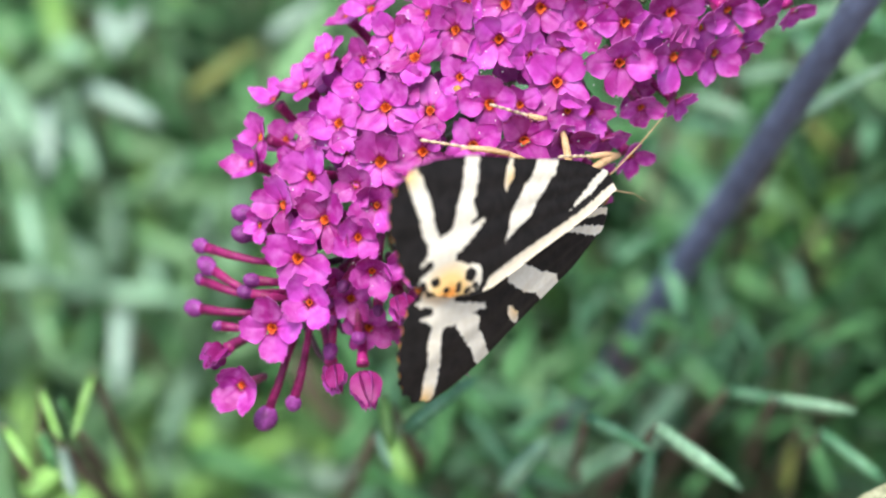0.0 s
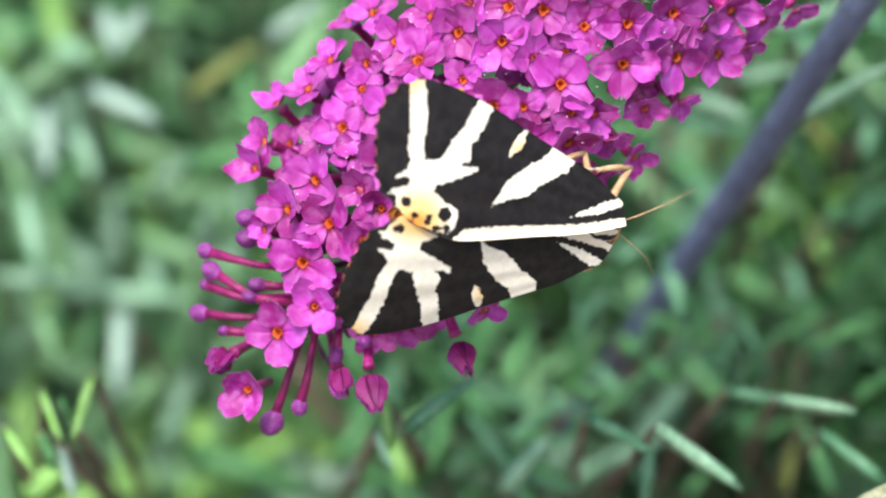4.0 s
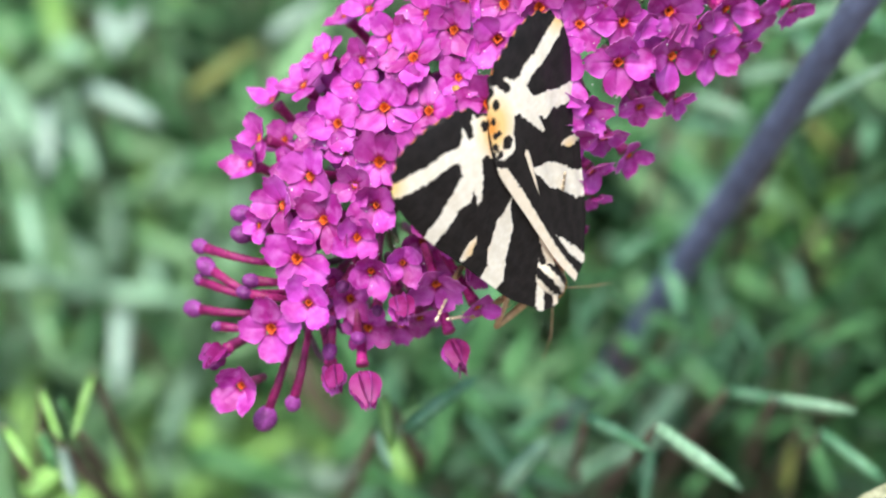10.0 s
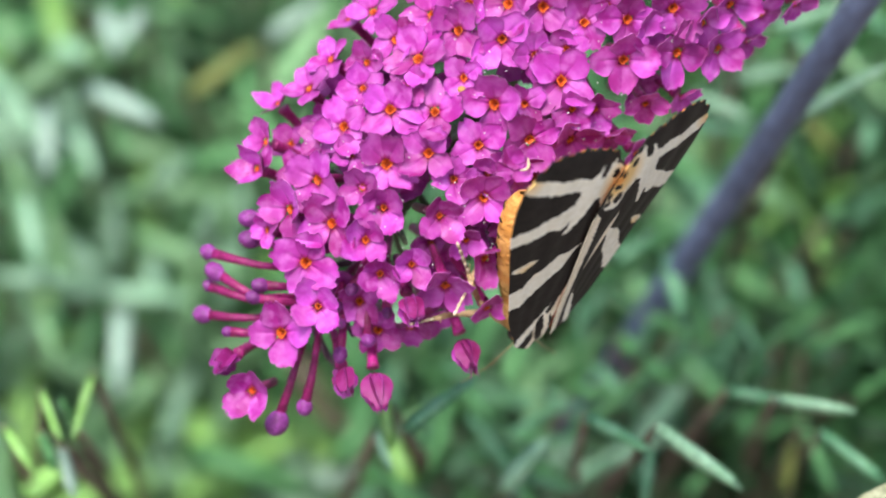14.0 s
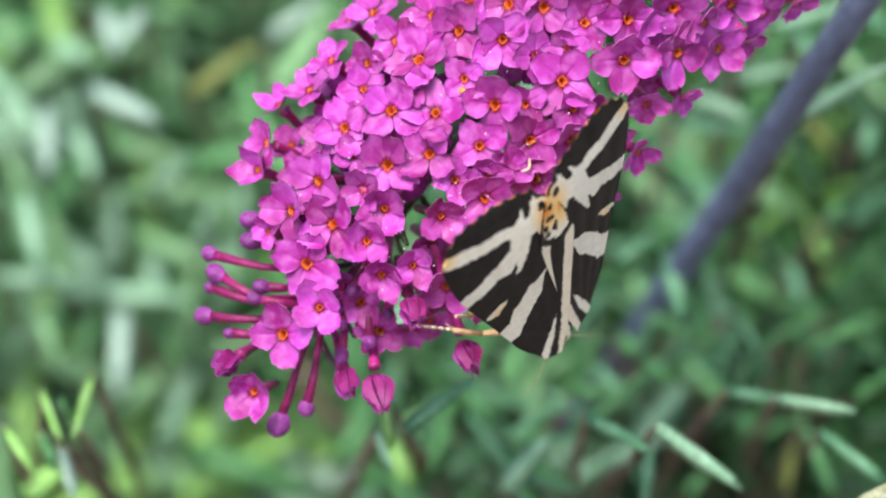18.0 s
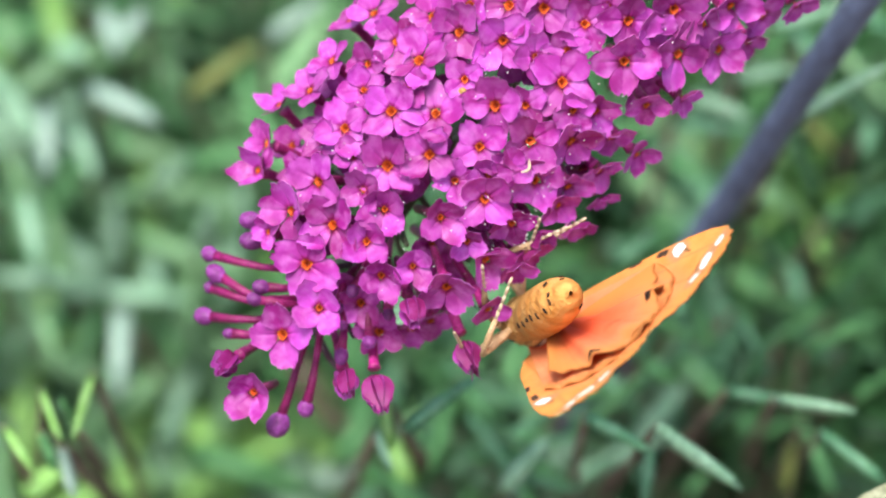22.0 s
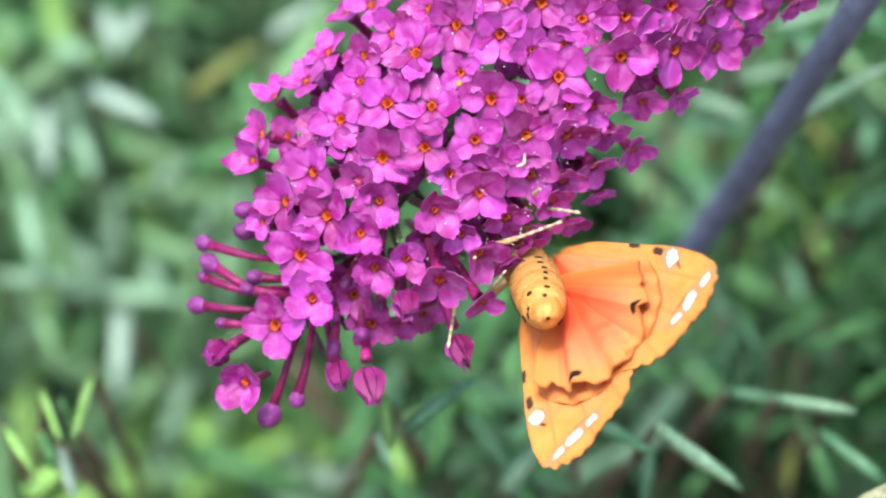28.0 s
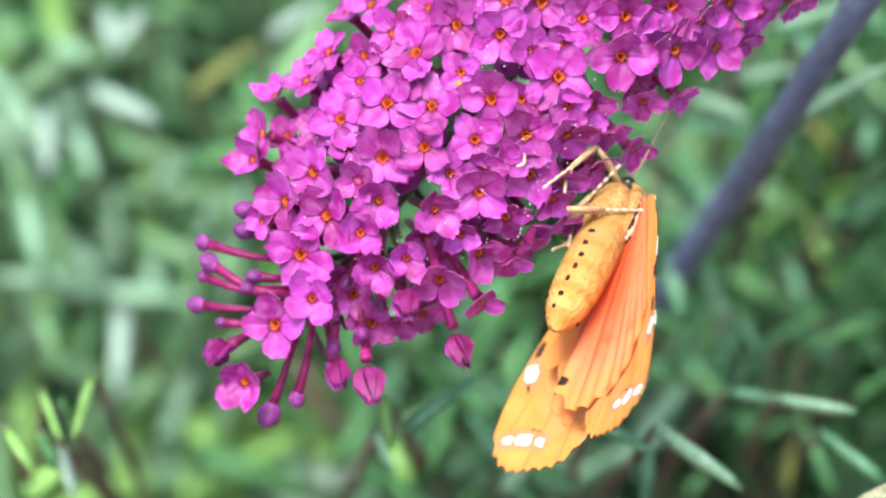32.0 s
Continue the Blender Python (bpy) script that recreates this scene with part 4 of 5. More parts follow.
def forewing_mesh(side):
    n, k = 110, 64
    a, b = smooth_line(COSTA, n), smooth_line(INNER, n)
    f = np.linspace(0, 1, k)[None, :, None]
    grid = a[:, None] * (1 - f) + b[:, None] * f
    uv = grid.reshape(-1, 2)
    across = np.repeat(np.linspace(0, 1, k)[None], n, 0).ravel()
    far = ((across == 0) | (across == 1)) * np.clip((np.hypot(uv[:, 0], uv[:, 1]) - 27) / 3, 0, 1)
    uv = uv * (1 + 0.011 * far * np.sin(np.arctan2(uv[:, 1] - 3, uv[:, 0] + 4) * 138))[:, None]
    out = np.hypot(uv[:, 0], uv[:, 1]) / 32
    breadth = np.repeat(np.linalg.norm(a - b, axis=1), k)
    z = 0.7 * np.sin(np.pi * across) * np.minimum(1, out * 1.5) * np.minimum(1, breadth / 16) ** 2 + 0.3 * out ** 2
    z = z + 0.07 * np.sin(np.arctan2(uv[:, 1] - 3, uv[:, 0] + 4) * 46) * np.minimum(1, out * 2)
    inward = -0.326 * uv[:, 0] - 0.946 * uv[:, 1]
    z = z - 0.06 * inward * np.clip((uv[:, 0] - 14) / 16, 0, 1)
    z = z - side * 0.2 * across ** 2          # the left wing lies over the right one
    top = [wing_point(u, v, h + 0.06, side) for (u, v), h in zip(uv, z)]
    under = [wing_point(u, v, h - 0.06, side) for (u, v), h in zip(uv, z)]
    m, faces, mats = n * k, [], []
    for i in range(n - 1):
        for j in range(k - 1):
            p = i * k + j
            q1, q2 = (p, p + 1, p + k + 1, p + k), (m + p, m + p + k, m + p + k + 1, m + p + 1)
            if side < 0:
                q1, q2 = q1[::-1], q2[::-1]
            faces += [q1, q2]
            mats += [0, 1]
    rim = [(i, 0) for i in range(n)] + [(i, k - 1) for i in range(n - 1, -1, -1)]
    for (i, j), (c, d) in zip(rim, rim[1:]):
        p, q = i * k + j, c * k + d
        faces.append((p, q, m + q, m + p))
        mats.append(0)
    me = mesh_of("forewing", top + under, faces, [WING_TOP, WING_UNDER], True, mats)
    pale = np.max([inside(uv, s) for s in (FORK, DASH, BAND, MARGIN, ROOT_MARK)], 0)
    spot = np.max([disc(uv, 20.1, -19.0, 0.6), disc(uv, 16.0, -16.5, 0.8), disc(uv, 16.8, -18.4, 0.45, 1.5, 0.8), disc(uv, 15.4, -18.2, 0.45), disc(uv, 18.3, -19.2, 0.4), disc(uv, 14.4, -17.4, 0.4, 1.6, 0.5)], 0)
    if side > 0:
        spot = np.maximum(disc(uv, 20.1, -19.0, 0.6), disc(uv, 16.0, -16.5, 0.6))
    warm = np.max([disc(uv, 17.6, -19.6, 3.0), disc(uv, 30.0, -10.2, 1.3), disc(uv, 14.8, -5.0, 1.0)], 0)
    warm = np.maximum(warm, np.where(inside(uv, MARGIN) > -0.2, -0.8, -9.0))
    white = np.max([block(uv, 21.4, -6.2, 0.85, 1.3, -1.0), block(uv, 28.2, -11.2, 0.5, 1.7, 0.75), block(uv, 26.4, -12.9, 0.7, 1.6, 0.85), block(uv, 24.8, -14.9, 0.55, 1.4, 1.0)], 0)
    dark = np.max([block(uv, 19.0, -4.7, 0.45, 2.4, -0.4), block(uv, 14.6, -2.7, 0.42, 2.6, -0.3), block(uv, 22.8, -7.4, 0.22, 3.0, -1.0), block(uv, 24.6, -13.0, 0.16, 7.0, 0.9)], 0)
    inner = inside(uv, [(2, -1), (14, -4.2), (20.5, -8.5), (23.0, -14.0), (19.5, -19), (10, -14)])
    for name, values in (("pale", pale), ("spot", spot), ("warm", warm), ("white", white), ("dark", dark), ("inner", inner), ("vein", np.cos(np.arctan2(uv[:, 1] - 3, uv[:, 0] + 4) * 46))):
        me.attributes.new(name, "FLOAT", "POINT").data.foreach_set("value", np.r_[values, values])
    return me


def hindwing_mesh(side):
    """The fan below the forewing: smooth towards the front edge, pleated towards the body."""
    n, k, pts, fold, uv = 40, 120, [], [], []
    for i in range(n):
        r = i / (n - 1)
        for j in range(k):
            g = j / (k - 1)
            ang = radians(-18 - 54 * g)
            reach = float(np.interp(g, (0, 0.12, 0.26, 0.36, 0.5, 0.66, 0.8, 1), (19.0, 22.0, 25.6, 26.8, 26.8, 26.2, 25.2, 21.0))) + 0.6 * math.sin(g * 41) * g + 0.3 * math.sin(g * 97 + side) * g + 0.5 * math.sin(g * 13)
            u, v = reach * r * math.cos(ang), reach * r * math.sin(ang)
            pleat = max(0.0, (g - 0.4) / 0.6)
            crease = 2 * abs((pleat * 2.6 + 0.5) % 1.0 - 0.5)          # folds with sharp ridges
            across, out = min(1.0, 0.14 + 1.1 * g), reach * r / 32
            z = 0.7 * math.sin(math.pi * across) * min(1.0, out * 1.5) + 0.3 * out * out - 0.06 * max(0.0, -0.326 * u - 0.946 * v) * min(1.0, max(0.0, (u - 14) / 16))
            z = z - side * 0.2 * across ** 2 - 0.28 - 0.3 * (1 - r) - 1.9 * r * pleat - 1.5 * r * pleat ** 0.5 * crease - 0.16 * r ** 3 * math.sin(g * 60)
            pts.append((u, v, z))
            fold.append(g)
            uv.append((u, v))
    top = [wing_point(u, v, z + 0.05, side) for u, v, z in pts]
    under = [wing_point(u, v, z - 0.05, side) for u, v, z in pts]
    faces, m = [], n * k
    for i in range(n - 1):
        for j in range(k - 1):
            p = i * k + j
            q1, q2 = (p, p + k, p + k + 1, p + 1), (m + p, m + p + 1, m + p + k + 1, m + p + k)
            faces += [q1, q2]
    rim = [(i, 0) for i in range(n)] + [(n - 1, j) for j in range(1, k)] + [(i, k - 1) for i in range(n - 2, -1, -1)]
    for (i, j), (c, d) in zip(rim, rim[1:]):
        p, q = i * k + j, c * k + d
        faces.append((p, q, m + q, m + p))
    me = mesh_of("hindwing", top + under, faces, [HIND])
    uv = np.array(uv)
    dark = disc(uv, 12.4, -20.4, 0.6, 1.6, 0.9)
    blush = np.max([disc(uv, 16.5, -9.0, 0.5, 2.4, 0.9), disc(uv, 13.0, -13.0, 0.7, 2.0, 0.7), disc(uv, 20.0, -15.5, 0.4, 3.0, 0.9)], 0)
    reach_out = np.repeat(np.linspace(0, 1, n), k)
    for name, values in (("fold", np.array(fold)), ("dark", dark), ("blush", blush), ("reach", reach_out)):
        me.attributes.new(name, "FLOAT", "POINT").data.foreach_set("value", np.r_[values, values])
    return me


HINGE = (2.23, 6.0, 1.0)
moth = tagged(new("tiger_moth"), "black and cream striped tiger moth with orange hindwings on the flower", "moth")
wings, hindwings = [], []
for side, word in ((-1, "left"), (1, "right")):
    fw = part("forewing", forewing_mesh(side), moth, at(side * HINGE[0], HINGE[1], HINGE[2]), "black forewing with cream stripes")
    hindwings.append(part("hindwing", hindwing_mesh(side), fw, None, "orange-red pleated hindwing"))
    wings.append(fw)


def furry(verts, amount, seed):
    rng = random.Random(seed)
    return [tuple(c * (1 + rng.uniform(-amount, amount)) for c in v) for v in verts]


def build_body():
    v, f = ball(2.5, 4.5, 2.3, 40, 60)
    v = [(x * (0.82 if z < 0.3 else 1), y * (0.95 if z < 0.3 else 1), z) for x, y, z in v]
    me = mesh_of("thorax", furry(v, 0.008, 1), f, [WING_TOP, CHEST], True, [1 if max(v[i][2] for i in q) < 1.2 else 0 for q in f])
    stripes = []
    for x, y, z in v:                         # one cream line down the middle, one on each shoulder
        w = abs(x) / math.sqrt(max(0.02, 1.04 - (y / 4.5) ** 2))
        stripes.append(max(0.42 - w, 0.28 - abs(w - 1.65)) if z > 0 else -1.0)
    for name, values in (("pale", stripes), ("spot", [-3.0] * len(v)), ("warm", [-0.9] * len(v))):
        me.attributes.new(name, "FLOAT", "POINT").data.foreach_set("value", values)
    thorax = part("thorax", me, moth, at(0, 2.65, -0.65), "black thorax with cream lines")
    v, f = ball(2.85, 4.6, 2.4, 12, 18)
    part("chest", mesh_of("chest", furry(v, 0.05, 3), f, [CHEST]), thorax, at(0, -0.1, -1.7), "buff ventral fur")
    v, f = ball(2.0, 0.6, 1.5, 10, 16)
    part("collar", mesh_of("collar", furry(v, 0.04, 4), f, [CHEST]), thorax, at(0, 3.9, -0.3), "buff furry collar")
    # abdomen: one tapered body with ringed fur
    v, f = [], []
    for i in range(46):
        y = 0.4 - 16.5 * i / 45
        q = i / 45
        r = 3.05 * math.sqrt(max(0.0, 1 - max(0.0, (q - 0.42) / 0.58) ** 2.6)) * (0.8 + 0.2 * min(1, q * 4))
        r = max(r, 0.25) * (1 + 0.006 * math.sin(i * 2 * math.pi / 5.6))
        v += [(r * math.cos(a * math.pi / 12), y, 0.94 * r * math.sin(a * math.pi / 12)) for a in range(24)]
    for i in range(45):
        for a in range(24):
            p, q = i * 24 + a, i * 24 + (a + 1) % 24
            f.append((p, q, q + 24, p + 24))
    f += [tuple(range(24)), tuple(range(45 * 24, 46 * 24))[::-1]]
    ab = abdomen = part("abdomen", mesh_of("abdomen", furry(v, 0.008, 10), f, [BELLY]), moth, at(0, 1.8, -2.3), "pale orange furry abdomen")
    rng = random.Random(12)
    dots = [mesh_of("abdomen_spot", *ball(0.38 * w, 0.36 / w, 0.12, 8, 10, 0.1, k), [DOT]) for k, w in enumerate((0.8, 1.0, 1.25))]
    for i in range(2, 9):
        y = -0.4 - i * 1.72
        r = 3.05 * math.sqrt(max(0.0, 1 - max(0.0, ((0.4 - y) / 16.5 - 0.42) / 0.58) ** 2.6))
        for a in ((-150, -30) if i < 7 else (-150, -104, -30) if i == 7 else (-140, -66, -40, 90)):
            a, y = a + rng.uniform(-5, 5), y + rng.uniform(-0.2, 0.2)
            part("abdomen_spot", rng.choice(dots), ab, pose(0, y * MM, 0, 0, -a - 90, 0) @ at(0, 0, -r * 0.98))
    head = part("head", mesh_of("head", *ball(1.5, 1.3, 1.4, 10, 14, 0.03, 7), [CHEST]), moth, at(0, 6.4, -1.6))
    for x in (-1, 1):
        part("eye", mesh_of("eye", *ball(0.65, 0.8, 0.85, 8, 12), [EYE_MAT]), head, at(1.35 * x, 0.3, -0.1), "black eye")
        pts = [(-0.6, 0.9, 0.2), (-1.8, 3.0, 0.3), (-3.8, 6.0, 0.4), (-6.0, 8.8, 0.5)]
        if x > 0:                             # the right one hangs lower
            pts = [(0.6, 0.9, 0.2), (1.6, 3.0, -0.4), (3.4, 6.2, -1.5), (5.8, 8.8, -3.0)]
        part("antenna", mesh_of("antenna", *tube(pts, [0.085, 0.075, 0.06, 0.035], 8), [LEG]), head, None, "thin buff antenna")
    part("proboscis", mesh_of("proboscis", *tube([(0, 0.9, -0.9), (0, 2.4, -2.4), (0, 2.6, -4.6), (0, 2.0, -6.5)], [0.16, 0.14, 0.11, 0.08], 6), [EYE_MAT]), head)
    return abdomen


abdomen = build_body()


THIGH, SHIN = 6.0, 10.2


def thigh_mesh():
    return mesh_of("leg", *tube([(0, 0, 0), (0, 0.25, 2.0), (0, 0.2, 4.4), (0, 0, THIGH)], [0.38, 0.46, 0.4, 0.3], 10), [LEG])


def shin_mesh():
    """Shin with spurs, then a foot of five pale joints, along +z."""
    shin = joined(tube([(0, 0, -0.1), (0, 0.12, 2.2), (0, 0, 4.6)], [0.30, 0.38, 0.28], 10), tube([(0, 0, 4.4), (0.45, -0.4, 5.6)], [0.11, 0.04], 6), tube([(0, 0, 3.0), (-0.5, -0.4, 4.0)], [0.1, 0.04], 6))
    foot = joined(*[tube([(0, 0, 4.55 + 1.08 * i), (0, 0, 5.2 + 1.08 * i), (0, 0, 5.66 + 1.08 * i)], [0.15, 0.21, 0.13], 8) for i in range(5)])
    v, f = joined(shin, foot)
    v = [(x, y, z * SHIN / 10) for x, y, z in v]
    return mesh_of("shin", v, f, [LEG, LEG_BAND], True, [0] * len(shin[1]) + [1] * len(foot[1]))


THIGH_MESH, SHIN_MESH = thigh_mesh(), shin_mesh()
LEG_SPOTS = [(-1.3, 6.0, -2.6), (1.3, 6.0, -2.6), (-1.6, 3.8, -3.0), (1.6, 3.8, -3.0), (-1.5, 1.6, -3.0), (1.5, 1.6, -3.0)]
legs = []
for spot in LEG_SPOTS:
    lg = part("leg", THIGH_MESH, moth, at(*spot), "buff scaly leg")
    legs.append((lg, part("shin", SHIN_MESH, lg, at(0, 0, THIGH), "shin with pale banded foot")))


# ---- what moves ----
def motions():
    sway = [(0, -0.45, -0.16, -0.59), (0.5, -0.17, -0.43, -0.25), (1, -0.23, -0.31, -0.28), (1.5, -0.19, -0.1, -0.46), (2, -0.29, -0.18, -0.48), (2.5, -0.29, -0.21, -0.34), (3, -0.02, -0.19, -0.27), (3.5, 0.17, -0.66, -0.06), (5.5, -0.44, -0.12, -0.51), (6, -0.65, 0.06, -0.68), (6.5, -0.77, 0.43, -0.96), (7, -1.55, 0.49, -1.59), (7.5, -0.44, -0.1, -0.46), (8, -0.5, -0.41, -0.4), (8.5, -0.9, 0.47, -0.93), (9, -1.31, 0.6, -1.24), (9.5, -0.2, 0.25, -0.39), (10, -0.54, -0.18, -0.44), (10.5, -0.23, -0.06, -0.18), (11, 0.52, -0.62, 0.57), (11.5, 0.19, -0.2, 0.24), (12, 0.17, -0.06, 0.17), (12.5, 0.25, -0.53, 0.29), (13, 0.66, -0.6, 0.91), (13.5, 0.46, -0.43, 0.45), (14, 0.49, -0.53, 0.66), (14.5, 0.67, -0.6, 0.69), (16.5, 0.68, -0.68, 0.82), (17, 0.6, -0.54, 0.81), (17.5, 0.76, -0.74, 0.94), (18, 0.64, -0.66, 0.83), (18.5, 0.59, -0.51, 0.73), (19, 0.55, -0.55, 0.65), (19.5, 0.65, -0.62, 0.76), (20, 0.53, -0.66, 0.88), (20.5, 0.57, -0.51, 0.58), (21, 0.52, -0.49, 0.51), (21.5, 0.39, -0.56, 0.55), (22, 0.61, -0.72, 0.71), (22.5, 0.31, -0.39, 0.3), (23, 0, 0, 0), (23.5, 0.07, -0.31, 0.18), (24, 0.15, -0.12, 0.16), (24.5, -0.06, 0.06, -0.1), (25, 0.1, -0.14, 0.03), (25.5, -0.09, 0.08, 0.03), (27.5, -0.21, 0.31, -0.19), (28, -0.13, 0.27, -0.17), (28.5, -0.21, 0.41, -0.27), (29, -0.19, 0.19, -0.17), (29.5, -0, 0.06, -0.01), (30, -0.31, 0.39, -0.35), (30.5, -0.03, 0.37, -0.23), (31, -0.25, 0.37, -0.28), (31.5, -0.26, 0.47, -0.35), (32, -0.15, 0.31, -0.24)]
    walk(panicle, [(t, SITE @ at(PANICLE_AT[0] + x, PANICLE_AT[1] + y, PANICLE_AT[2]) @ pose(0, 0, 0, 0, 0, PANICLE_TURN + a)) for t, x, y, a in sway])
    # seconds; the body's place (mm) and turn; the turn of the left and of the right forewing
    rows = [
        (0, 12.72, 4.59, -400.48, -31.34, 27.06, -86.66, -10.47, -6.28, 3.05, -12.02, 4.82, -2.33),
        (1, 12.65, 4.83, -400.67, -24.21, 22.47, -85.33, -14.97, -0.24, 7.58, -17.15, 9.83, 0.14),
        (2, 13.09, 4.81, -401.35, -23.15, 13.99, -100.35, -9.21, -3.52, 13.47, -13.09, 12.03, 7.76),
        (3, 13.91, 4.11, -402.37, -26.96, 15.4, -96.66, -9.02, -8.2, 2.89, -11.7, 13.03, -1.85),
        (3.5, 13.74, 3.54, -402.96, -21.56, 15.4, -103.86, -7.22, -12.5, 3.39, -10.6, 12.63, -0.05),
        (5.5, 12.94, 2.07, -405.31, -39.08, 10.14, -113.01, -1.32, -8.82, -0.63, -1.98, 3.82, 0.07),
        (6, 11.11, 1.81, -406.42, -24.17, 11.64, -105.25, -12.87, -9.89, -6.55, -15.63, 11.8, -12.51),
        (7, 10.7, 1.76, -406.57, -27.0, 2.29, -111.56, -1.67, -4.7, -0.07, -7.86, 18.23, -4.38),
        (8, 10.92, 1.1, -407.25, -49.6, -2.53, -121.78, 1.32, -9.46, -11.16, -2.79, 7.94, -13.3),
        (9, 9.65, -0.04, -407.78, -46.95, -2.8, -125.23, -5.97, -5.18, -4.22, -9.31, 11.15, -8.61),
        (10, 10.12, -1.47, -408.06, -46.56, -14.45, -120.53, -1.4, -3.5, -14.58, -2.82, 12.88, -16.82),
        (10.5, 12.77, -3.34, -408.16, -60.55, -25.37, -136.6, 3.55, -4.46, -5.75, 0.9, 8.54, -3.68),
        (11, 12.5, -4.5, -408.22, -59.53, -33.38, -147.88, -10.0, -8.81, -3.51, -13.79, 5.49, -4.53),
        (12, 11.96, -4.36, -408.68, -38.88, -32.49, -137.89, -13.8, -0.59, -10.81, -13.2, 13.11, -14.39),
        (13, 10.88, -6.25, -408.6, -62.61, -25.98, -143.15, -0.49, -3.19, -20.85, -0.17, 11.82, -22.83),
        (14, 10.84, -5.9, -408.36, -60.33, -28.79, -147.96, -3.69, -6.76, -13.89, -3.4, 8.9, -16.56),
        (14.5, 11.05, -6.12, -408.03, -51.13, -23.39, -146.36, -5.49, -8.96, -15.19, -4.4, 5.5, -19.66),
        (16.5, 11.16, -6.34, -407.17, -51.23, -20.74, -144.8, -5.94, -7.72, -5.93, -6.33, 4.14, -9.82),
        (17, 12.1, -6.24, -407.41, -58.33, -25.14, -141.3, -5.84, -6.12, 1.57, -7.13, 10.24, -2.12),
        (18, 12.02, -6.72, -408.46, -57.08, -18.21, -127.81, -6.73, -0.16, -5.39, -6.29, 16.58, -9.36),
        (18.5, 12.71, -6.26, -409.14, -55.7, -19.86, -140.7, -4.38, -9.0, 0.65, -4.59, 5.67, -0.77),
        (19, 11.27, -5.92, -409.8, -49.13, -24.8, -130.9, -20.73, 1.37, 1.28, -20.4, 15.66, -5.99),
        (19.8, 11.27, -5.92, -409.8, -49.13, -24.8, -130.9, -20.73, 1.37, 1.28, -20.4, 15.66, -5.99),
        (20, 11.89, -7.7, -410.62, -69, -12.3, -134.4, -9, -10.9, 1.6, -12.4, 12.2, -4.4),
        (20.5, 13.05, -7.08, -410.81, -73, -9.7, -121.2, -15.7, -6.6, -0.4, -8.8, 11.6, -4.8),
        (21, 10.6, -8.63, -410.91, -91.67, -18.69, -116.27, -12.78, 13.8, -3.61, -5.97, 17.55, -0.21),
        (21.5, 10.15, -9.15, -410.87, -81.3, -20.4, -133.5, -12.3, -11.5, -2.6, -12.2, 11.8, 0.1),
        (22, 11.9, -8.51, -410.8, -97.6, -17.1, -118.5, -12.3, 7.6, 0.9, -11.1, 22.3, -1.8),
        (22.5, 11.6, -8.79, -410.71, -106.4, -15.2, -113.9, -12, 16.1, -1.6, -10.6, 22.3, -2.5),
        (23, 11.51, -8.93, -410.62, -105.4, -15.4, -114.4, -11.5, 15.3, -2.1, -11.3, 23.7, -3.4),
        (24, 11.45, -8.79, -410.5, -106.4, -11.12, -113.41, -9.91, 20.07, -5.65, -8.81, 22.28, -5.31),
        (24.5, 12.3, -7.86, -410.48, -92.8, -2.7, -116.3, -9.3, 13.9, -2.5, -9, 27.9, -4.3),
        (25, 9.99, -7.5, -410.48, -91.93, 1.46, -149.89, -5.84, -7.0, -3.45, -8.93, -8.05, -2.36),
        (25.5, 12.76, -6.86, -410.47, -91.4, 7.2, -122.9, -9.8, 8.5, -1.4, -8.3, 23.2, -4),
        (27.5, 12.72, -4.5, -410.48, -99.5, 11.2, -122.7, -15.3, -2.7, -1, -15.3, 16.5, -7.4),
        (28, 11.53, -4.06, -410.59, -107.31, 11.32, -127.64, -10.78, 1.26, -3.84, -11.43, 8.66, -7.23),
        (29, 12.78, -4.79, -410.43, -99.3, 10.3, -125.8, -14.5, -1.3, -1.7, -14.3, 16.5, -6.8),
        (29.5, 13.36, -4.95, -410.4, -96.6, 37.3, -140.8, -12.1, -1.1, -5, -7.9, 12.5, -6.8),
        (30, 16.71, -3.89, -410.52, -83.93, 56.6, -134.81, -8.47, -0.34, -0.52, -7.36, 23.46, 8.54),
        (31, 18.74, -0.34, -410.36, -85.08, 60.7, -120.28, -11.45, 6.06, 1.29, -8.37, 45.14, 5.43),
        (32, 19.89, 0.98, -410.37, -87.31, 59.87, -113.5, -9.52, 14.39, 2.14, -11.37, 40.73, 5.12)]
    walk(moth, [(r[0], SITE @ at(*r[1:4]) @ pose(0, 0, 0, *r[4:7])) for r in rows])
    for w, side, k in ((wings[0], -1, 7), (wings[1], 1, 10)):
        walk(w, [(r[0], at(side * HINGE[0], HINGE[1], HINGE[2] + ((1.4, -0.05) if r[0] < 6.5 else (1.6, 0.05) if r[0] < 7.5 else (0.8, -0.2) if r[0] < 8.2 else (0.6, -0.15) if r[0] < 10.6 else (0.0, 0.0))[side > 0]) @ pose(0, 0, 0, *r[k:k + 3])) for r in rows])
    for hw, side in zip(hindwings, (-1, 1)):  # the hindwings are tucked down until the wings open
        axis = Vector((side * math.sin(SWEEP), -math.cos(SWEEP), 0))
        walk(hw, [(t, Matrix.Rotation(radians(side * a), 4, axis) @ Matrix.Rotation(radians(side * f), 4, "Z")) for t, a, f in ((0, 11, 3), (7, 11, 3), (8, 3, -2), (19.3, 3, -2), (20.2, 2, 0), (21, 0, 0), (32, 0, 0))])
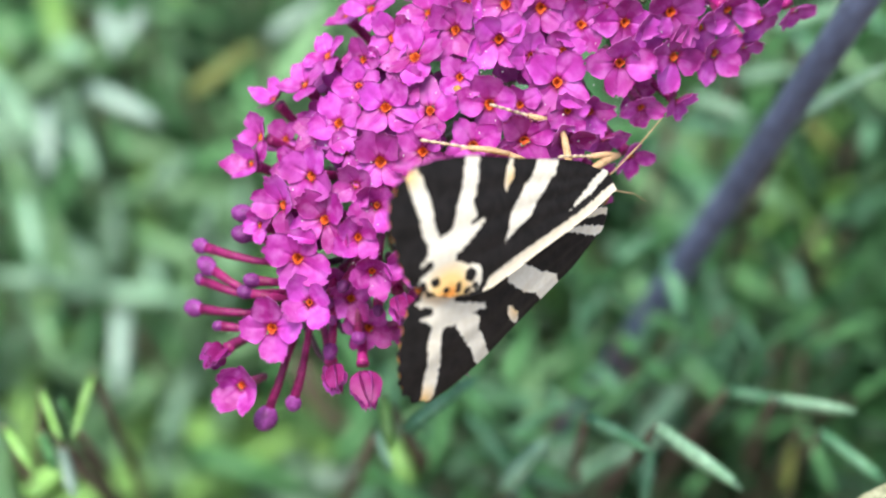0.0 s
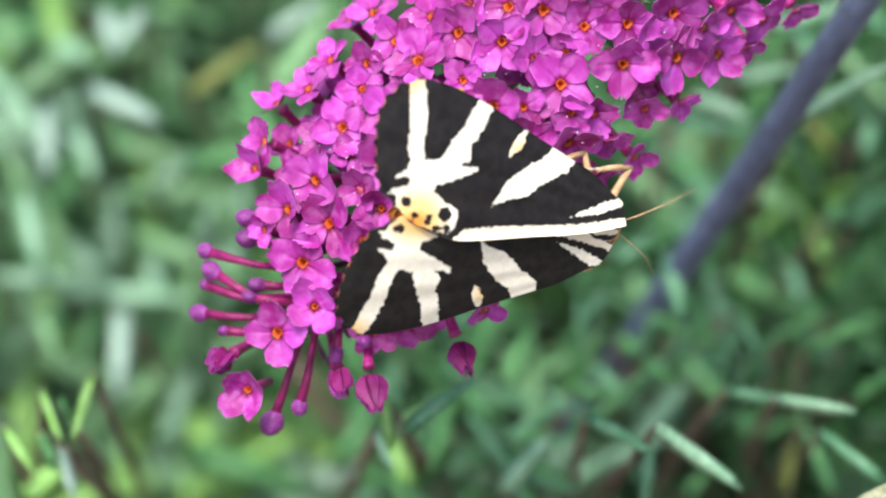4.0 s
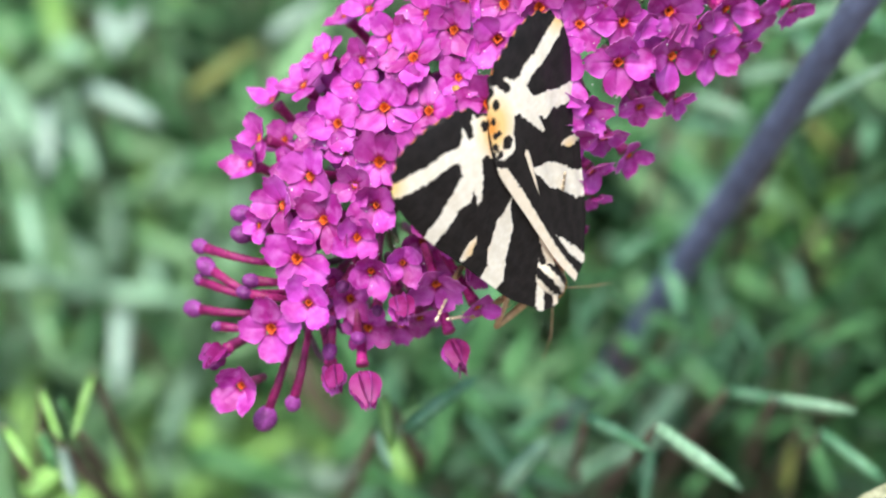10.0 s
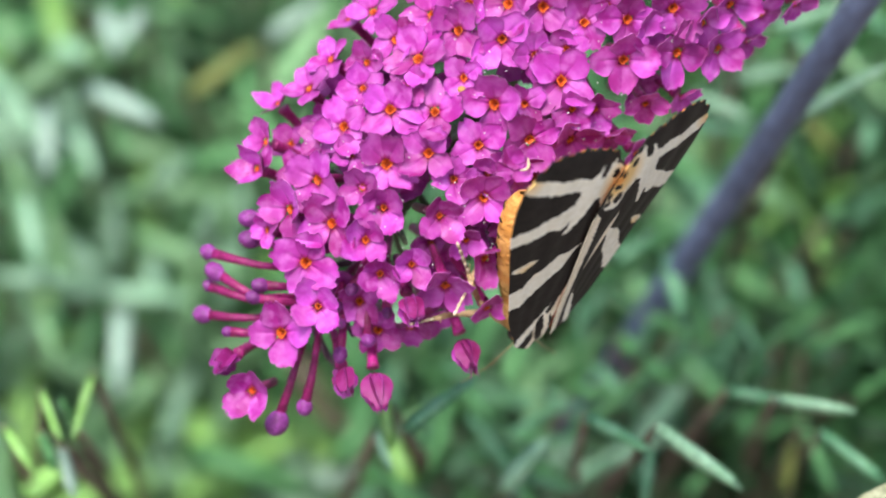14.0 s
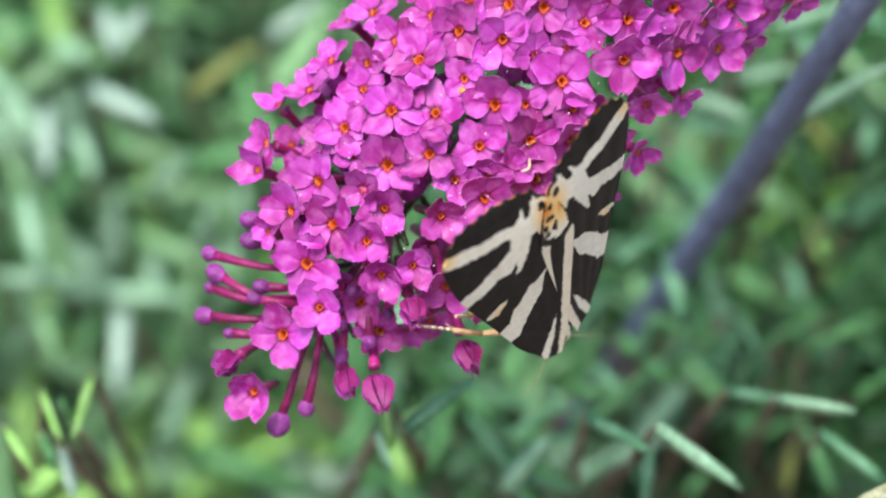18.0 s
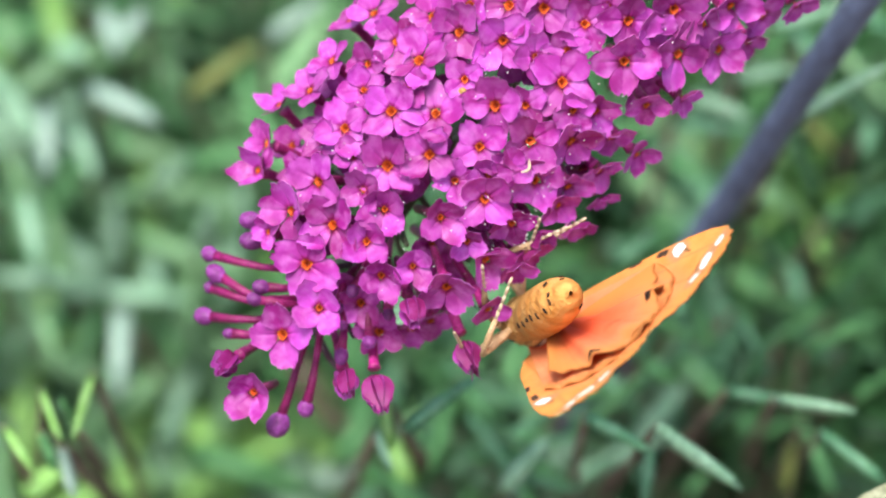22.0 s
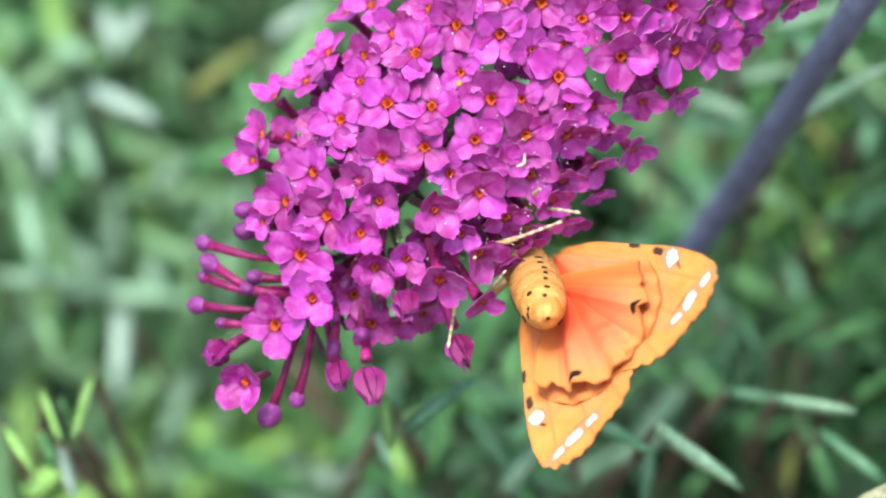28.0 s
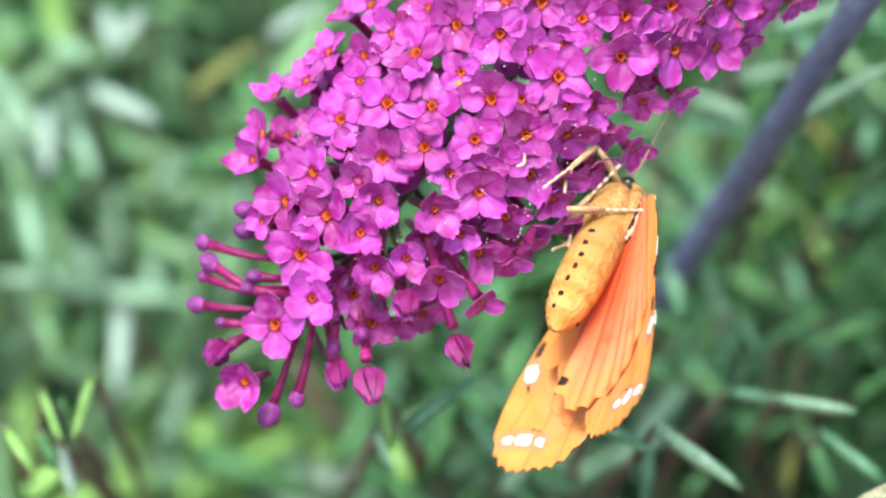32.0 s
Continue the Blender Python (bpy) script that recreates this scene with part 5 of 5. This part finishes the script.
    # the abdomen hangs lower while the wings are folded over it
    walk(abdomen, [(t, at(0, 1.8, -2.3 if t < 19.9 else -1.6) @ pose(0, 0, 0, a)) for t, a in ((0, 14), (7, 14), (10, 9), (11, 0), (12, 7), (13, 10), (14, 10), (16, 3), (18, -1), (19, -1), (19.8, -1), (20, -2), (21, 1), (23, 0), (25, 0), (28, 2), (32, 2))])
    # footholds on the panicle, across and along it (mm), from the given second on
    holds = [
        [(0, 12.0, 27.0), (10.8, 12.5, 30.1), (19.6, 11.7, 22.1), (29.6, 11.9, 22.3)],
        [(0, 15.7, 14.6), (10.8, 5.2, 12.5), (19.6, 11.0, 11.6), (29.6, 14.1, 23.6)],
        [(0, 1.2, 26.2), (3.4, 8.8, 23.0), (10.8, 12.3, 25.8), (19.6, 17.0, 23.1), (29.6, 18.0, 27.8)],
        [(0, 13.0, 4.9), (10.8, 9.2, 1.3), (19.6, 13.4, 3.7), (26.5, 15.2, 1.8), (29.6, 18.5, 19.3)],
        [(0, -3.7, 17.6), (3.4, 0.5, 16.1), (7.8, -4.4, 17.4), (10.8, 11.0, 31.8), (19.8, 16.0, 21.0), (29.6, 20.2, 26.0)],
        [(0, 9.7, -1.1), (5.4, 12.2, 3.9), (10.8, 12.4, 5.1), (19.6, 14.6, 12.6), (29.6, 17.2, 17.8)],
    ]

    def foothold(steps, t):
        c, s = [h for h in steps if h[0] <= t + 1e-6][-1][1:]
        now = max((w for w in sway if w[0] <= t + 1e-6), key=lambda w: w[0])
        m = at(PANICLE_AT[0] + now[1], PANICLE_AT[1] + now[2], PANICLE_AT[2]) @ pose(0, 0, 0, 0, 0, PANICLE_TURN + now[3])
        return m @ (Vector((c, s, floret_depth(c, s)[0] + 4.4)) * MM) / MM

    def aimed(d, side):
        d = d.normalized()
        y = (side - d * side.dot(d)).normalized()
        return Matrix((y.cross(d), y, d)).transposed().to_4x4()

    for (thigh, shin), spot, steps in zip(legs, LEG_SPOTS, holds):
        spot, keys, low = Vector(spot), [], []
        for r in rows:
            body = at(*r[1:4]) @ pose(0, 0, 0, *r[4:7])
            goal = body.inverted() @ (foothold(steps, r[0]) * MM) / MM - spot
            d = min(max(goal.length, 5.0), THIGH + SHIN - 0.3)
            along = goal.normalized()
            out = Vector((spot.x * 0.5, 0.3 * (spot.y - 3.8), -0.55))
            out = (out - along * out.dot(along)).normalized()
            a = math.acos((THIGH ** 2 + d * d - SHIN ** 2) / (2 * THIGH * d))
            knee = THIGH * (math.cos(a) * along + math.sin(a) * out)
            upper = at(*spot) @ aimed(knee, out)
            lower = at(*(spot + knee)) @ aimed(d * along - knee, out)
            keys.append((r[0], upper))
            low.append((r[0], upper.inverted() @ lower))
        walk(thigh, keys)
        walk(shin, low)


motions()
